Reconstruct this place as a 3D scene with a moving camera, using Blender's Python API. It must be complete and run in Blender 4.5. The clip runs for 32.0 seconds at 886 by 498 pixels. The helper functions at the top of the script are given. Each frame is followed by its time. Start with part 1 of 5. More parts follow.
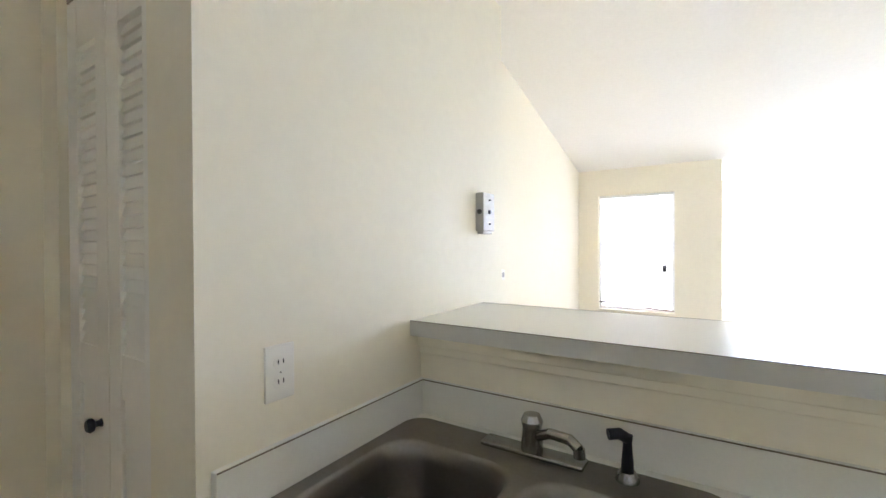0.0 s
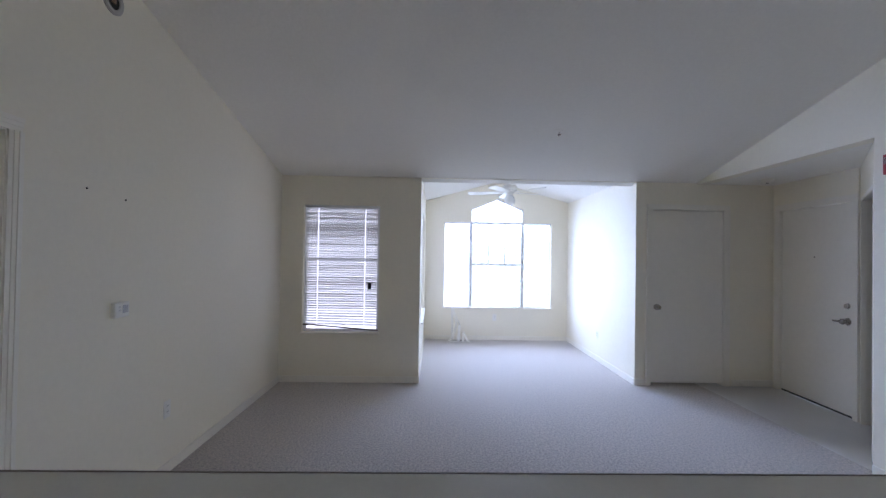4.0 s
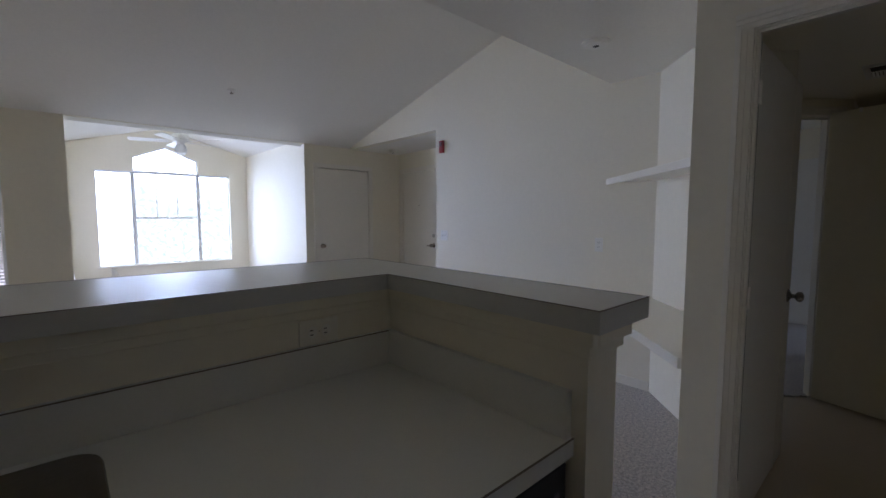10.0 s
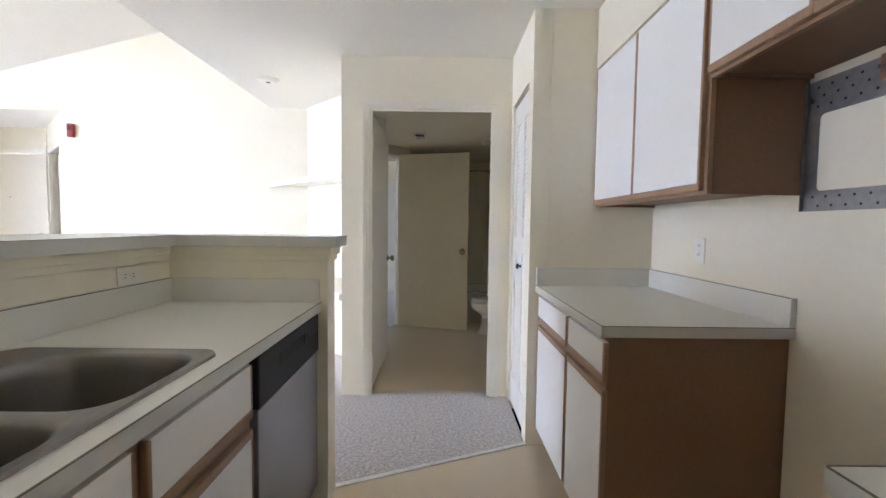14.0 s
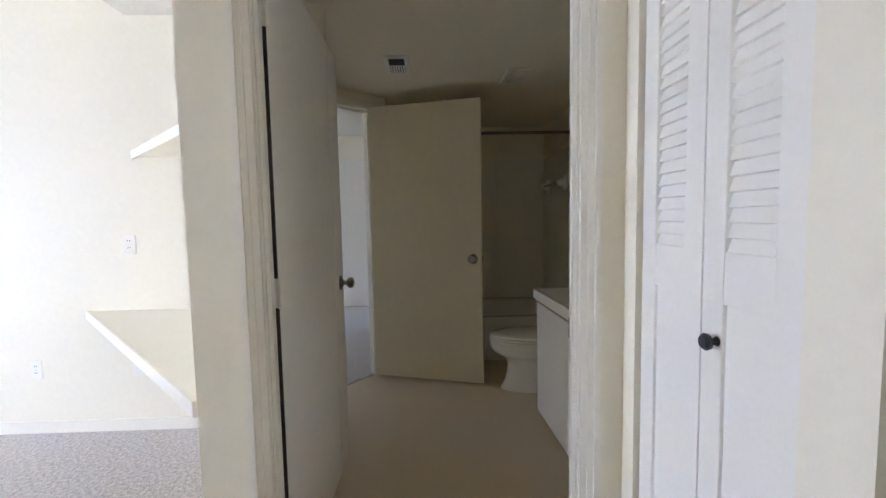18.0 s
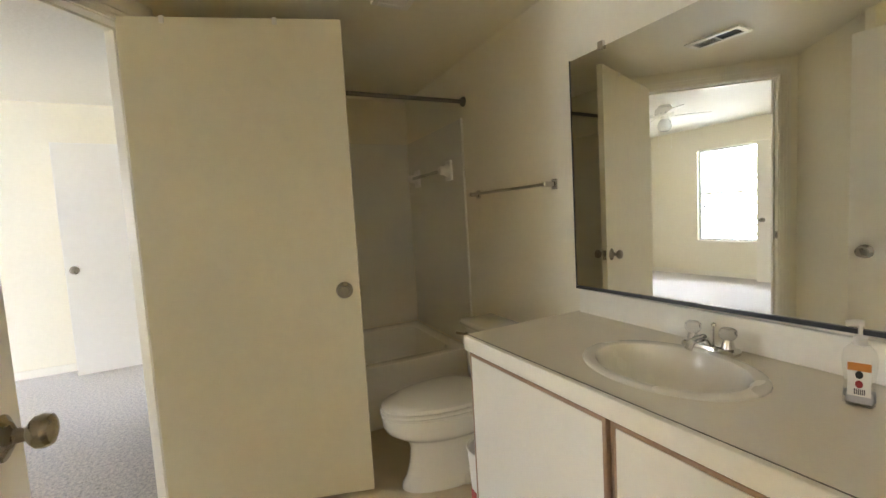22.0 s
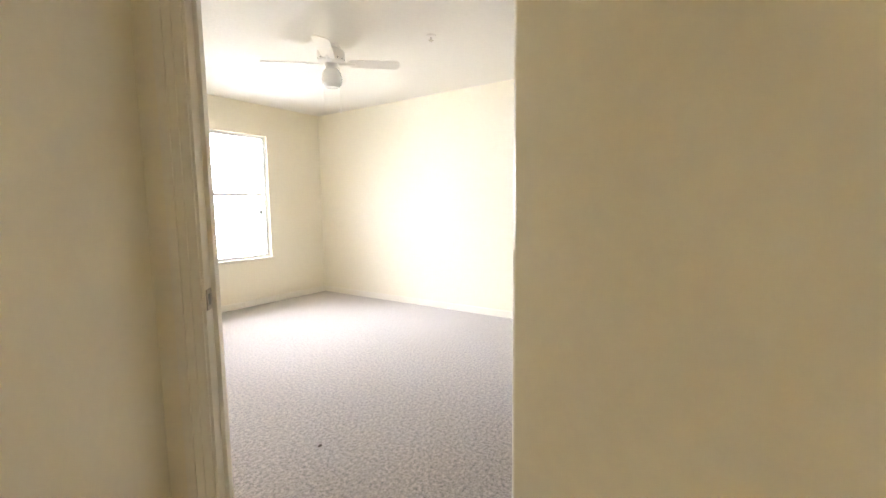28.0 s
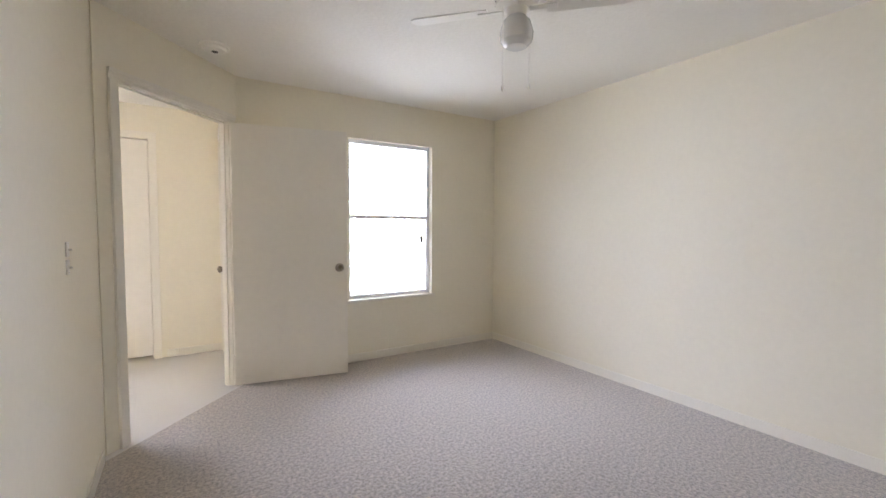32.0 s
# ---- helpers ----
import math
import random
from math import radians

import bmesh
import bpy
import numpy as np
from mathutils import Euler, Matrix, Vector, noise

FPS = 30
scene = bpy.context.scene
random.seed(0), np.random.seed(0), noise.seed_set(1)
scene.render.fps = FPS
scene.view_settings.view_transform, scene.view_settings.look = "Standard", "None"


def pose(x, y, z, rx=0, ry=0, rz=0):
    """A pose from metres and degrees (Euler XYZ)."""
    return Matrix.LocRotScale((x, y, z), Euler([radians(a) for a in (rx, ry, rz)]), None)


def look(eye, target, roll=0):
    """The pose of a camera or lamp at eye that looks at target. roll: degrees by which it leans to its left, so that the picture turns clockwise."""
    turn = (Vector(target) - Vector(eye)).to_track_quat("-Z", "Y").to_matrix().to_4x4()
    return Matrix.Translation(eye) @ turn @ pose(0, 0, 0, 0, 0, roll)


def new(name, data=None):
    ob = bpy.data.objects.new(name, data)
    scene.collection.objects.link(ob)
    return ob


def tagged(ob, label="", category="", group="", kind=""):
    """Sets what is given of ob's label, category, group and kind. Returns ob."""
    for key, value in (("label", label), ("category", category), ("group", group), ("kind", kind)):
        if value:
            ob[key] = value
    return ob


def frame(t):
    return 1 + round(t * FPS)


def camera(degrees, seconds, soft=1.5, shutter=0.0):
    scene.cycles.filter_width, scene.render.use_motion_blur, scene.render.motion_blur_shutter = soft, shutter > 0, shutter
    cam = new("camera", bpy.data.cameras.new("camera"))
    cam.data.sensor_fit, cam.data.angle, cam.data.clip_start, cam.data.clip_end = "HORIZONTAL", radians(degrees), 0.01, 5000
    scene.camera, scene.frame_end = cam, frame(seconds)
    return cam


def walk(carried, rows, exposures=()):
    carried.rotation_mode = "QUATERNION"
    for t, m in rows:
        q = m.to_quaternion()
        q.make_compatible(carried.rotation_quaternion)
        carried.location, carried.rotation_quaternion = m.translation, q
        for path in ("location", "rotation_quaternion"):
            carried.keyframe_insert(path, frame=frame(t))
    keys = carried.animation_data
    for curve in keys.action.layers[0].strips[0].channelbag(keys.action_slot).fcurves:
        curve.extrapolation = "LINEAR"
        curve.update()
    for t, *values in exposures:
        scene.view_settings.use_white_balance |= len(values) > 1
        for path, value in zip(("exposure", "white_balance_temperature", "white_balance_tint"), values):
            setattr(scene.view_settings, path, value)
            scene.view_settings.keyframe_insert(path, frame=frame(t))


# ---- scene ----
cam = camera(92.8, 32.0)
PATH = [
    (0, (-0.201, -0.088, 1.399), (-1.284, 1.594, 1.384), -0.3),
    (1, (-0.134, 0.049, 1.408), (-0.645, 1.982, 1.368), 0.0),
    (2, (-0.077, 0.346, 1.435), (-0.102, 2.345, 1.446), -0.6),
    (2.5, (-0.068, 0.498, 1.458), (-0.035, 2.497, 1.462), 0.1),
    (3, (-0.028, 0.61, 1.472), (-0.007, 2.61, 1.482), 0.4),
    (3.5, (0.026, 0.707, 1.486), (0.067, 2.707, 1.507), 1.0),
    (5.5, (0.027, 0.812, 1.475), (0.081, 2.81, 1.533), 0.5),
    (6, (0.037, 0.714, 1.506), (0.093, 2.71, 1.618), 0.5),
    (6.5, (0.06, 0.533, 1.488), (0.069, 2.531, 1.595), -0.9),
    (7, (0.088, 0.36, 1.456), (0.026, 2.358, 1.533), -0.2),
    (7.5, (0.047, 0.152, 1.417), (-0.02, 2.151, 1.396), -0.1),
    (8, (0.123, 0.006, 1.41), (-0.062, 1.998, 1.397), -0.3),
    (8.5, (0.128, -0.111, 1.385), (-0.211, 1.855, 1.247), 2.1),
    (9, (0.055, -0.167, 1.374), (0.155, 1.828, 1.268), 1.3),
    (9.5, (-0.016, -0.151, 1.371), (0.698, 1.715, 1.261), 0.9),
    (10, (-0.201, -0.122, 1.35), (1.136, 1.357, 1.195), 0.0),
    (10.6, (-0.429, -0.122, 1.346), (1.432, 0.606, 1.258), -0.1),
    (11, (-0.64, -0.14, 1.352), (1.316, 0.252, 1.222), -1.3),
    (11.5, (-0.858, -0.201, 1.341), (1.123, 0.037, 1.206), -1.2),
    (12, (-1.024, -0.213, 1.307), (0.973, -0.159, 1.209), -0.9),
    (12.5, (-1.14, -0.175, 1.275), (0.852, -0.212, 1.1), -1.0),
    (13, (-1.199, -0.172, 1.25), (0.795, -0.161, 1.103), -0.2),
    (13.5, (-1.234, -0.19, 1.239), (0.761, -0.159, 1.11), -0.3),
    (14, (-1.246, -0.193, 1.233), (0.751, -0.208, 1.122), 0.7),
    (14.5, (-1.222, -0.207, 1.234), (0.773, -0.229, 1.085), -0.9),
    (16.5, (-0.469, -0.233, 1.23), (1.526, -0.188, 1.097), -0.8),
    (17, (-0.104, -0.221, 1.225), (1.893, -0.176, 1.111), -1.3),
    (17.5, (0.250, -0.187, 1.228), (2.246, -0.151, 1.111), 0.4),
    (18, (0.598, -0.152, 1.234), (2.591, -0.208, 1.087), -1.1),
    (18.5, (0.903, -0.174, 1.231), (2.900, -0.179, 1.125), -1.5),
    (19, (1.157, -0.193, 1.238), (3.154, -0.176, 1.115), -0.8),
    (19.5, (1.374, -0.185, 1.232), (3.369, -0.229, 1.109), -1.8),
    (20, (1.51, -0.187, 1.237), (3.506, -0.247, 1.112), -1.3),
    (20.5, (1.615, -0.21, 1.244), (3.609, -0.282, 1.102), -0.9),
    (21, (1.698, -0.208, 1.237), (3.684, -0.39, 1.089), -1.3),
    (21.5, (1.771, -0.119, 1.228), (3.637, -0.816, 1.049), -2.6),
    (22, (1.797, -0.061, 1.23), (3.594, -0.923, 1.075), -3.3),
    (22.5, (1.797, -0.045, 1.222), (3.6, -0.896, 1.056), -3.0),
    (23, (1.786, -0.033, 1.204), (3.561, -0.919, 0.948), -3.2),
    (23.5, (1.779, -0.016, 1.186), (3.52, -0.926, 0.811), -3.9),
    (24, (1.773, -0.014, 1.179), (3.487, -0.928, 0.701), -4.2),
    (24.5, (1.776, -0.015, 1.186), (3.468, -0.967, 0.707), -4.1),
    (26.5, (2.093, -0.226, 1.243), (4.084, -0.209, 1.055), -1.6),
    (27, (2.351, -0.229, 1.199), (4.328, -0.024, 0.973), -0.9),
    (27.5, (2.604, -0.27, 1.19), (4.445, 0.486, 0.993), -0.4),
    (28, (2.769, -0.217, 1.189), (4.393, 0.931, 0.985), -0.7),
    (28.5, (2.964, -0.069, 1.225), (4.492, 1.211, 1.062), 0.3),
    (29, (3.125, 0.04, 1.241), (4.505, 1.479, 1.078), 0.5),
    (29.5, (3.287, 0.152, 1.233), (4.466, 1.758, 1.056), 0.0),
    (30, (3.357, 0.219, 1.225), (4.464, 1.87, 1.008), -0.3),
    (30.5, (3.405, 0.359, 1.212), (4.578, 1.904, 0.726), -1.6),
    (31, (3.421, 0.517, 1.242), (4.674, 2.059, 1.016), -1.0),
    (31.5, (3.522, 0.65, 1.224), (4.667, 2.282, 1.067), -0.0),
    (32, (3.689, 0.874, 1.26), (4.737, 2.575, 1.155), 0.3),
]
walk(cam, [(t, look(eye, target, roll)) for t, eye, target, roll in PATH],
     [(0, 2.0, 5850, 24), (1, 1.3, 5600, 25), (2, 0.62, 5480, 28), (3, 0.0, 5360, 29), (5.5, -0.82, 5400, 30), (8, -1.05, 5550, 29), (9, -0.75, 5650, 29), (10, -0.75, 5680, 29), (11, 0.55, 5750, 29), (12, 1.15, 5850, 28),
      (14.4, 1.85, 5850, 28), (17, 1.6, 5830, 28), (18, 1.55, 5880, 27), (19, 1.6, 6050, 26), (20, 2.22, 6550, 25), (21.2, 2.75, 6750, 23), (23, 3.12, 6650, 25), (24.5, 3.36, 6350, 27), (26.5, 3.3, 6950, 28), (28, 3.0, 7000, 28), (29, 2.5, 6750, 31), (30, 2.2, 6500, 31), (31, 2.05, 6550, 31), (32, 1.88, 6480, 31)])

# ---- world, light ----
scene.cycles.max_bounces, scene.cycles.diffuse_bounces = 24, 16
world = bpy.data.worlds.new("world")
scene.world = world
world.use_nodes = True
wn, wl = world.node_tree.nodes, world.node_tree.links
sky = wn.new("ShaderNodeTexSky")
sky.sky_type, sky.sun_disc = "NISHITA", False
sky.sun_elevation, sky.sun_rotation = radians(55), radians(200)
wl.new(sky.outputs[0], wn["Background"].inputs[0])
wn["Background"].inputs[1].default_value = 0.12
sun_data = bpy.data.lights.new("sun", "SUN")
sun_data.energy, sun_data.angle, sun_data.color = 3.0, radians(0.5), (1.0, 0.95, 0.88)
sun = new("sun", sun_data)
sun.matrix_world = look((0, -30, 45), (2, 0, 0))


# ---- materials ----
def material(name, color, rough=0.5, metal=0.0, vary=0.06, scale=2.0, grain=60.0, bump=0.0, bump_scale=120.0,
             stain=None, stain_amount=0.0, emission=0.0, coat=0.0, piece=0.0):
    """A surface with broad and fine colour variation and fine relief, in metres."""
    m = bpy.data.materials.new(name)
    m.use_nodes = True
    n, l = m.node_tree.nodes, m.node_tree.links
    p = n["Principled BSDF"]
    geo = n.new("ShaderNodeNewGeometry")
    broad, fine = n.new("ShaderNodeTexNoise"), n.new("ShaderNodeTexNoise")
    broad.inputs["Scale"].default_value, broad.inputs["Detail"].default_value = scale, 4
    fine.inputs["Scale"].default_value, fine.inputs["Detail"].default_value = grain, 3
    for t in (broad, fine):
        l.new(geo.outputs["Position"], t.inputs["Vector"])
    add = n.new("ShaderNodeMath")
    add.operation = "ADD"
    l.new(broad.outputs[0], add.inputs[0])
    l.new(fine.outputs[0], add.inputs[1])
    span = n.new("ShaderNodeMapRange")
    span.inputs["From Min"].default_value, span.inputs["From Max"].default_value = 0.6, 1.4
    span.inputs["To Min"].default_value, span.inputs["To Max"].default_value = 1 - vary, 1 + vary
    l.new(add.outputs[0], span.inputs["Value"])
    mul = n.new("ShaderNodeVectorMath")
    mul.operation = "SCALE"
    mul.inputs[0].default_value = color
    l.new(span.outputs[0], mul.inputs["Scale"])
    out = mul.outputs[0]
    if stain:
        spots = n.new("ShaderNodeTexNoise")
        spots.inputs["Scale"].default_value, spots.inputs["Detail"].default_value = scale * 0.7, 6
        l.new(geo.outputs["Position"], spots.inputs["Vector"])
        cut = n.new("ShaderNodeMapRange")
        cut.inputs["From Min"].default_value, cut.inputs["From Max"].default_value = 0.52, 0.72
        cut.inputs["To Max"].default_value = stain_amount
        l.new(spots.outputs[0], cut.inputs["Value"])
        mix = n.new("ShaderNodeMix")
        mix.data_type = "RGBA"
        l.new(cut.outputs[0], mix.inputs["Factor"])
        l.new(out, mix.inputs["A"])
        mix.inputs["B"].default_value = (*stain, 1)
        out = mix.outputs["Result"]
    l.new(out, p.inputs["Base Color"])
    rr = n.new("ShaderNodeMapRange")
    spread = min(0.08, rough * 0.4)
    rr.inputs["To Min"].default_value, rr.inputs["To Max"].default_value = max(0.0, rough - spread), min(1, rough + spread)
    l.new(broad.outputs[0], rr.inputs["Value"])
    l.new(rr.outputs[0], p.inputs["Roughness"])
    p.inputs["Metallic"].default_value = metal
    p.inputs["Coat Weight"].default_value = coat
    if bump:
        relief = n.new("ShaderNodeTexNoise")
        relief.inputs["Scale"].default_value, relief.inputs["Detail"].default_value = bump_scale, 4
        l.new(geo.outputs["Position"], relief.inputs["Vector"])
        b = n.new("ShaderNodeBump")
        b.inputs["Strength"].default_value, b.inputs["Distance"].default_value = bump, 0.004
        l.new(relief.outputs[0], b.inputs["Height"])
        l.new(b.outputs[0], p.inputs["Normal"])
    if emission:
        l.new(out, p.inputs["Emission Color"])
        p.inputs["Emission Strength"].default_value = emission
    return m


PAINT = material("wall_paint", (0.855, 0.808, 0.672), 0.6, vary=0.025, scale=0.8, grain=30, bump=0.12, bump_scale=55)
CEIL = material("ceiling_paint", (0.845, 0.825, 0.765), 0.8, vary=0.03, scale=1.0, grain=40, bump=0.5, bump_scale=45)
TRIM = material("trim_paint", (0.85, 0.815, 0.72), 0.35, vary=0.03, scale=3, bump=0.08)
# yellower copy of the cream door paint, tinted for the bathroom's warm bounce light
DOOR_WARM = material("warm_lit_door_paint", (0.83, 0.775, 0.61), 0.38, vary=0.03, scale=1.5, grain=20, bump=0.08, bump_scale=40)
WHITE = material("white_plastic", (0.85, 0.83, 0.77), 0.35, vary=0.02)
CARPET = material("carpet", (0.315, 0.266, 0.222), 0.97, vary=1.1, scale=58.0, grain=170, bump=0.45, bump_scale=120)
CARPET.node_tree.nodes["Principled BSDF"].inputs["Sheen Weight"].default_value = 0.65
CARPET.node_tree.nodes["Principled BSDF"].inputs["Sheen Roughness"].default_value = 0.6
VINYL = material("vinyl_floor", (0.58, 0.485, 0.345), 0.36, vary=0.05, scale=2.5, grain=90, bump=0.06)
VINYL_ENTRY = material("entry_vinyl", (0.60, 0.585, 0.565), 0.34, vary=0.06, scale=2.5, grain=90, bump=0.05)
LAMINATE = material("laminate_top", (0.76, 0.755, 0.70), 0.31, vary=0.03, scale=3, grain=140)
EDGE = material("laminate_edge", (0.64, 0.635, 0.60), 0.4, vary=0.03)
GREY_PLASTIC = material("aged_grey_plastic", (0.47, 0.45, 0.41), 0.42, vary=0.06, scale=8)
CABINET = material("cabinet_melamine", (0.86, 0.865, 0.86), 0.35, vary=0.02)
CABINET_CREAM = material("vanity_melamine", (0.84, 0.81, 0.725), 0.38, vary=0.02)
OAK = material("oak_trim", (0.36, 0.225, 0.14), 0.45, vary=0.15, scale=5, grain=80, bump=0.1)
OAK_PALE = material("pale_oak_trim", (0.47, 0.315, 0.215), 0.45, vary=0.15, scale=5, grain=80, bump=0.1)
BROWN = material("brown_panel", (0.25, 0.145, 0.088), 0.5, vary=0.14, scale=2, grain=60, bump=0.08)
DOOR_WHITE = material("white_door_paint", (0.87, 0.85, 0.795), 0.38, vary=0.02, scale=1.5, grain=20, bump=0.06, bump_scale=40)
DOOR_CREAM = material("cream_door_paint", (0.85, 0.815, 0.725), 0.4, vary=0.025, scale=1.5, grain=20, bump=0.06, bump_scale=40)
APPLIANCE = material("appliance_steel", (0.30, 0.305, 0.32), 0.40, 0.85, vary=0.08, scale=6, grain=140)
PANEL_BLACK = material("matt_black_panel", (0.012, 0.012, 0.014), 0.62, vary=0.1)
THRESHOLD = material("worn_aluminium_strip", (0.62, 0.60, 0.56), 0.45, 0.35, vary=0.2, scale=14, grain=90)
STEEL = material("steel", (0.27, 0.25, 0.225), 0.40, 1.0, vary=0.08, scale=4, grain=120)
# chrome darkened in colour to stand for the dim kitchen it mirrors
FAUCET = material("dimmed_faucet_chrome", (0.40, 0.39, 0.375), 0.24, 1.0, vary=0.08, scale=12)
CHROME = material("chrome", (0.72, 0.70, 0.67), 0.12, 1.0, vary=0.03)
NICKEL = material("aged_knob_metal", (0.36, 0.32, 0.26), 0.28, 1.0, vary=0.1, scale=20)
BLACK = material("black_plastic", (0.02, 0.02, 0.022), 0.35, vary=0.1)
GALV = material("galvanised_metal", (0.34, 0.34, 0.34), 0.38, 0.9, vary=0.18, scale=9, grain=60)
GALV_PALE = material("pale_duct_metal", (0.42, 0.41, 0.38), 0.5, 0.3, vary=0.1)
PORCELAIN = material("porcelain", (0.87, 0.85, 0.79), 0.12, vary=0.02, coat=0.4)
RED = material("red_alarm", (0.35, 0.03, 0.03), 0.4, vary=0.05)
SLAT = material("blind_slat", (0.78, 0.78, 0.76), 0.45, vary=0.03)
sn, sl_ = SLAT.node_tree.nodes, SLAT.node_tree.links
s_thin, s_mix = sn.new("ShaderNodeBsdfTranslucent"), sn.new("ShaderNodeMixShader")
s_thin.inputs[0].default_value = (0.75, 0.78, 0.80, 1)
s_mix.inputs[0].default_value = 0.08
sl_.new(sn["Principled BSDF"].outputs[0], s_mix.inputs[1])
sl_.new(s_thin.outputs[0], s_mix.inputs[2])
sl_.new(s_mix.outputs[0], sn["Material Output"].inputs[0])
# cord copy passes more light, imitating daylight that shines through slat holes
CORD = SLAT.copy()
CORD.node_tree.nodes["Mix Shader"].inputs[0].default_value = 0.75
VANITY = material("cultured_marble", (0.74, 0.68, 0.565), 0.34, vary=0.03, scale=3, grain=140)
BARE = material("bare_dark_wood", (0.055, 0.038, 0.026), 0.6, vary=0.15, scale=6, grain=60)
# dark grey: painted shade inside the open vent, and the sash latch's own colour
SLOT = material("vent_shade_and_latch_grey", (0.10, 0.095, 0.085), 0.6, vary=0.05)
SEAM = material("laminate_seam", (0.17, 0.14, 0.115), 0.5, vary=0.1)
# near-black fill for the shade in holes and recesses, and for dark trim
DARK = material("dark_trim_and_hole_shade", (0.03, 0.028, 0.025), 0.8, vary=0.1)
SOAP_CLEAR = material("thin_clear_bottle", (0.97, 0.97, 0.95), 0.03, vary=0.01)
SOAP_CLEAR.node_tree.nodes["Principled BSDF"].inputs["Transmission Weight"].default_value = 0.95
SOAP_CLEAR.node_tree.nodes["Principled BSDF"].inputs["IOR"].default_value = 1.12
SOAP_GREY = material("grey_soap", (0.60, 0.60, 0.60), 0.25, vary=0.03)
BASIN = material("cream_basin_glaze", (0.79, 0.76, 0.68), 0.28, vary=0.02, coat=0.3)
MIRROR = material("mirror_glass", (0.86, 0.87, 0.84), 0.004, 1.0, vary=0.005)
FRAME = material("white_aluminium", (0.86, 0.87, 0.87), 0.4, vary=0.02)
CLEAR = material("clear_plastic", (0.9, 0.9, 0.88), 0.08, vary=0.01)
CLEAR.node_tree.nodes["Principled BSDF"].inputs["Transmission Weight"].default_value = 0.85
OPAL = material("opal_glass", (0.85, 0.85, 0.83), 0.2, vary=0.01, coat=0.3)
ORANGE = material("orange_print", (0.75, 0.30, 0.06), 0.5)
SURROUND = material("tub_surround", (0.86, 0.84, 0.76), 0.22, vary=0.02)
BACKDROP = bpy.data.materials.new("bright_haze")
BACKDROP.use_nodes = True
bn, bl = BACKDROP.node_tree.nodes, BACKDROP.node_tree.links
bn.clear()
b_out, b_em, b_geo, b_mix = (bn.new(k) for k in ("ShaderNodeOutputMaterial", "ShaderNodeEmission", "ShaderNodeNewGeometry", "ShaderNodeMix"))
b_sep, b_leaf, b_mass, b_low, b_cut, b_mul = (bn.new(k) for k in ("ShaderNodeSeparateXYZ", "ShaderNodeTexNoise", "ShaderNodeTexNoise", "ShaderNodeMapRange", "ShaderNodeMapRange", "ShaderNodeMath"))
b_leaf.inputs["Scale"].default_value, b_leaf.inputs["Detail"].default_value = 11.0, 6
b_mass.inputs["Scale"].default_value = 1.1
b_low.inputs["From Min"].default_value, b_low.inputs["From Max"].default_value = 3.0, 1.8
b_cut.inputs["From Min"].default_value, b_cut.inputs["From Max"].default_value = 0.42, 0.50
b_mul.operation = "MULTIPLY"
b_mix.data_type = "RGBA"
b_mix.inputs["A"].default_value, b_mix.inputs["B"].default_value = (0.69, 0.845, 1.0, 1), (0.12, 0.14, 0.10, 1)
b_em.inputs[1].default_value = 22.0
for t in (b_leaf, b_mass):
    bl.new(b_geo.outputs["Position"], t.inputs["Vector"])
bl.new(b_geo.outputs["Position"], b_sep.inputs[0])
b_add = bn.new("ShaderNodeMath")
b_add.operation = "MULTIPLY_ADD"
b_add.inputs[1].default_value = -2.2
bl.new(b_mass.outputs[0], b_add.inputs[0])
bl.new(b_sep.outputs[2], b_add.inputs[2])
b_off = bn.new("ShaderNodeMath")
b_off.inputs[1].default_value = 1.1
bl.new(b_add.outputs[0], b_off.inputs[0])
bl.new(b_off.outputs[0], b_low.inputs["Value"])
bl.new(b_leaf.outputs[0], b_cut.inputs["Value"])
bl.new(b_low.outputs[0], b_mul.inputs[0])
bl.new(b_cut.outputs[0], b_mul.inputs[1])
b_ground, b_most = bn.new("ShaderNodeMapRange"), bn.new("ShaderNodeMath")
b_ground.inputs["From Min"].default_value, b_ground.inputs["From Max"].default_value = 0.5, -0.3
b_ground.inputs["To Max"].default_value = 0.85
b_most.operation = "MAXIMUM"
bl.new(b_sep.outputs[2], b_ground.inputs["Value"])
b_side, b_part = bn.new("ShaderNodeMapRange"), bn.new("ShaderNodeMath")
b_side.inputs["From Min"].default_value, b_side.inputs["From Max"].default_value = 0.2, 0.9
b_part.operation = "MULTIPLY"
bl.new(b_sep.outputs[0], b_side.inputs["Value"])
bl.new(b_mul.outputs[0], b_part.inputs[0])
bl.new(b_side.outputs[0], b_part.inputs[1])
bl.new(b_part.outputs[0], b_most.inputs[0])
bl.new(b_ground.outputs[0], b_most.inputs[1])
bl.new(b_most.outputs[0], b_mix.inputs["Factor"])
bl.new(b_mix.outputs["Result"], b_em.inputs[0])
bl.new(b_em.outputs[0], b_out.inputs[0])
HAZE = BACKDROP.copy()
HAZE.node_tree.nodes["Emission"].inputs[1].default_value = 9.0
# beyond the alcove: a denser, two-toned mass of leaves, lower down
b_cut.inputs["From Min"].default_value, b_cut.inputs["From Max"].default_value = 0.24, 0.31
b_low.inputs["From Min"].default_value, b_low.inputs["From Max"].default_value = 2.25, 1.75
b_tone, b_ramp = bn.new("ShaderNodeMix"), bn.new("ShaderNodeMapRange")
b_tone.data_type = "RGBA"
b_tone.inputs["A"].default_value, b_tone.inputs["B"].default_value = (0.068, 0.086, 0.070, 1), (0.130, 0.145, 0.135, 1)
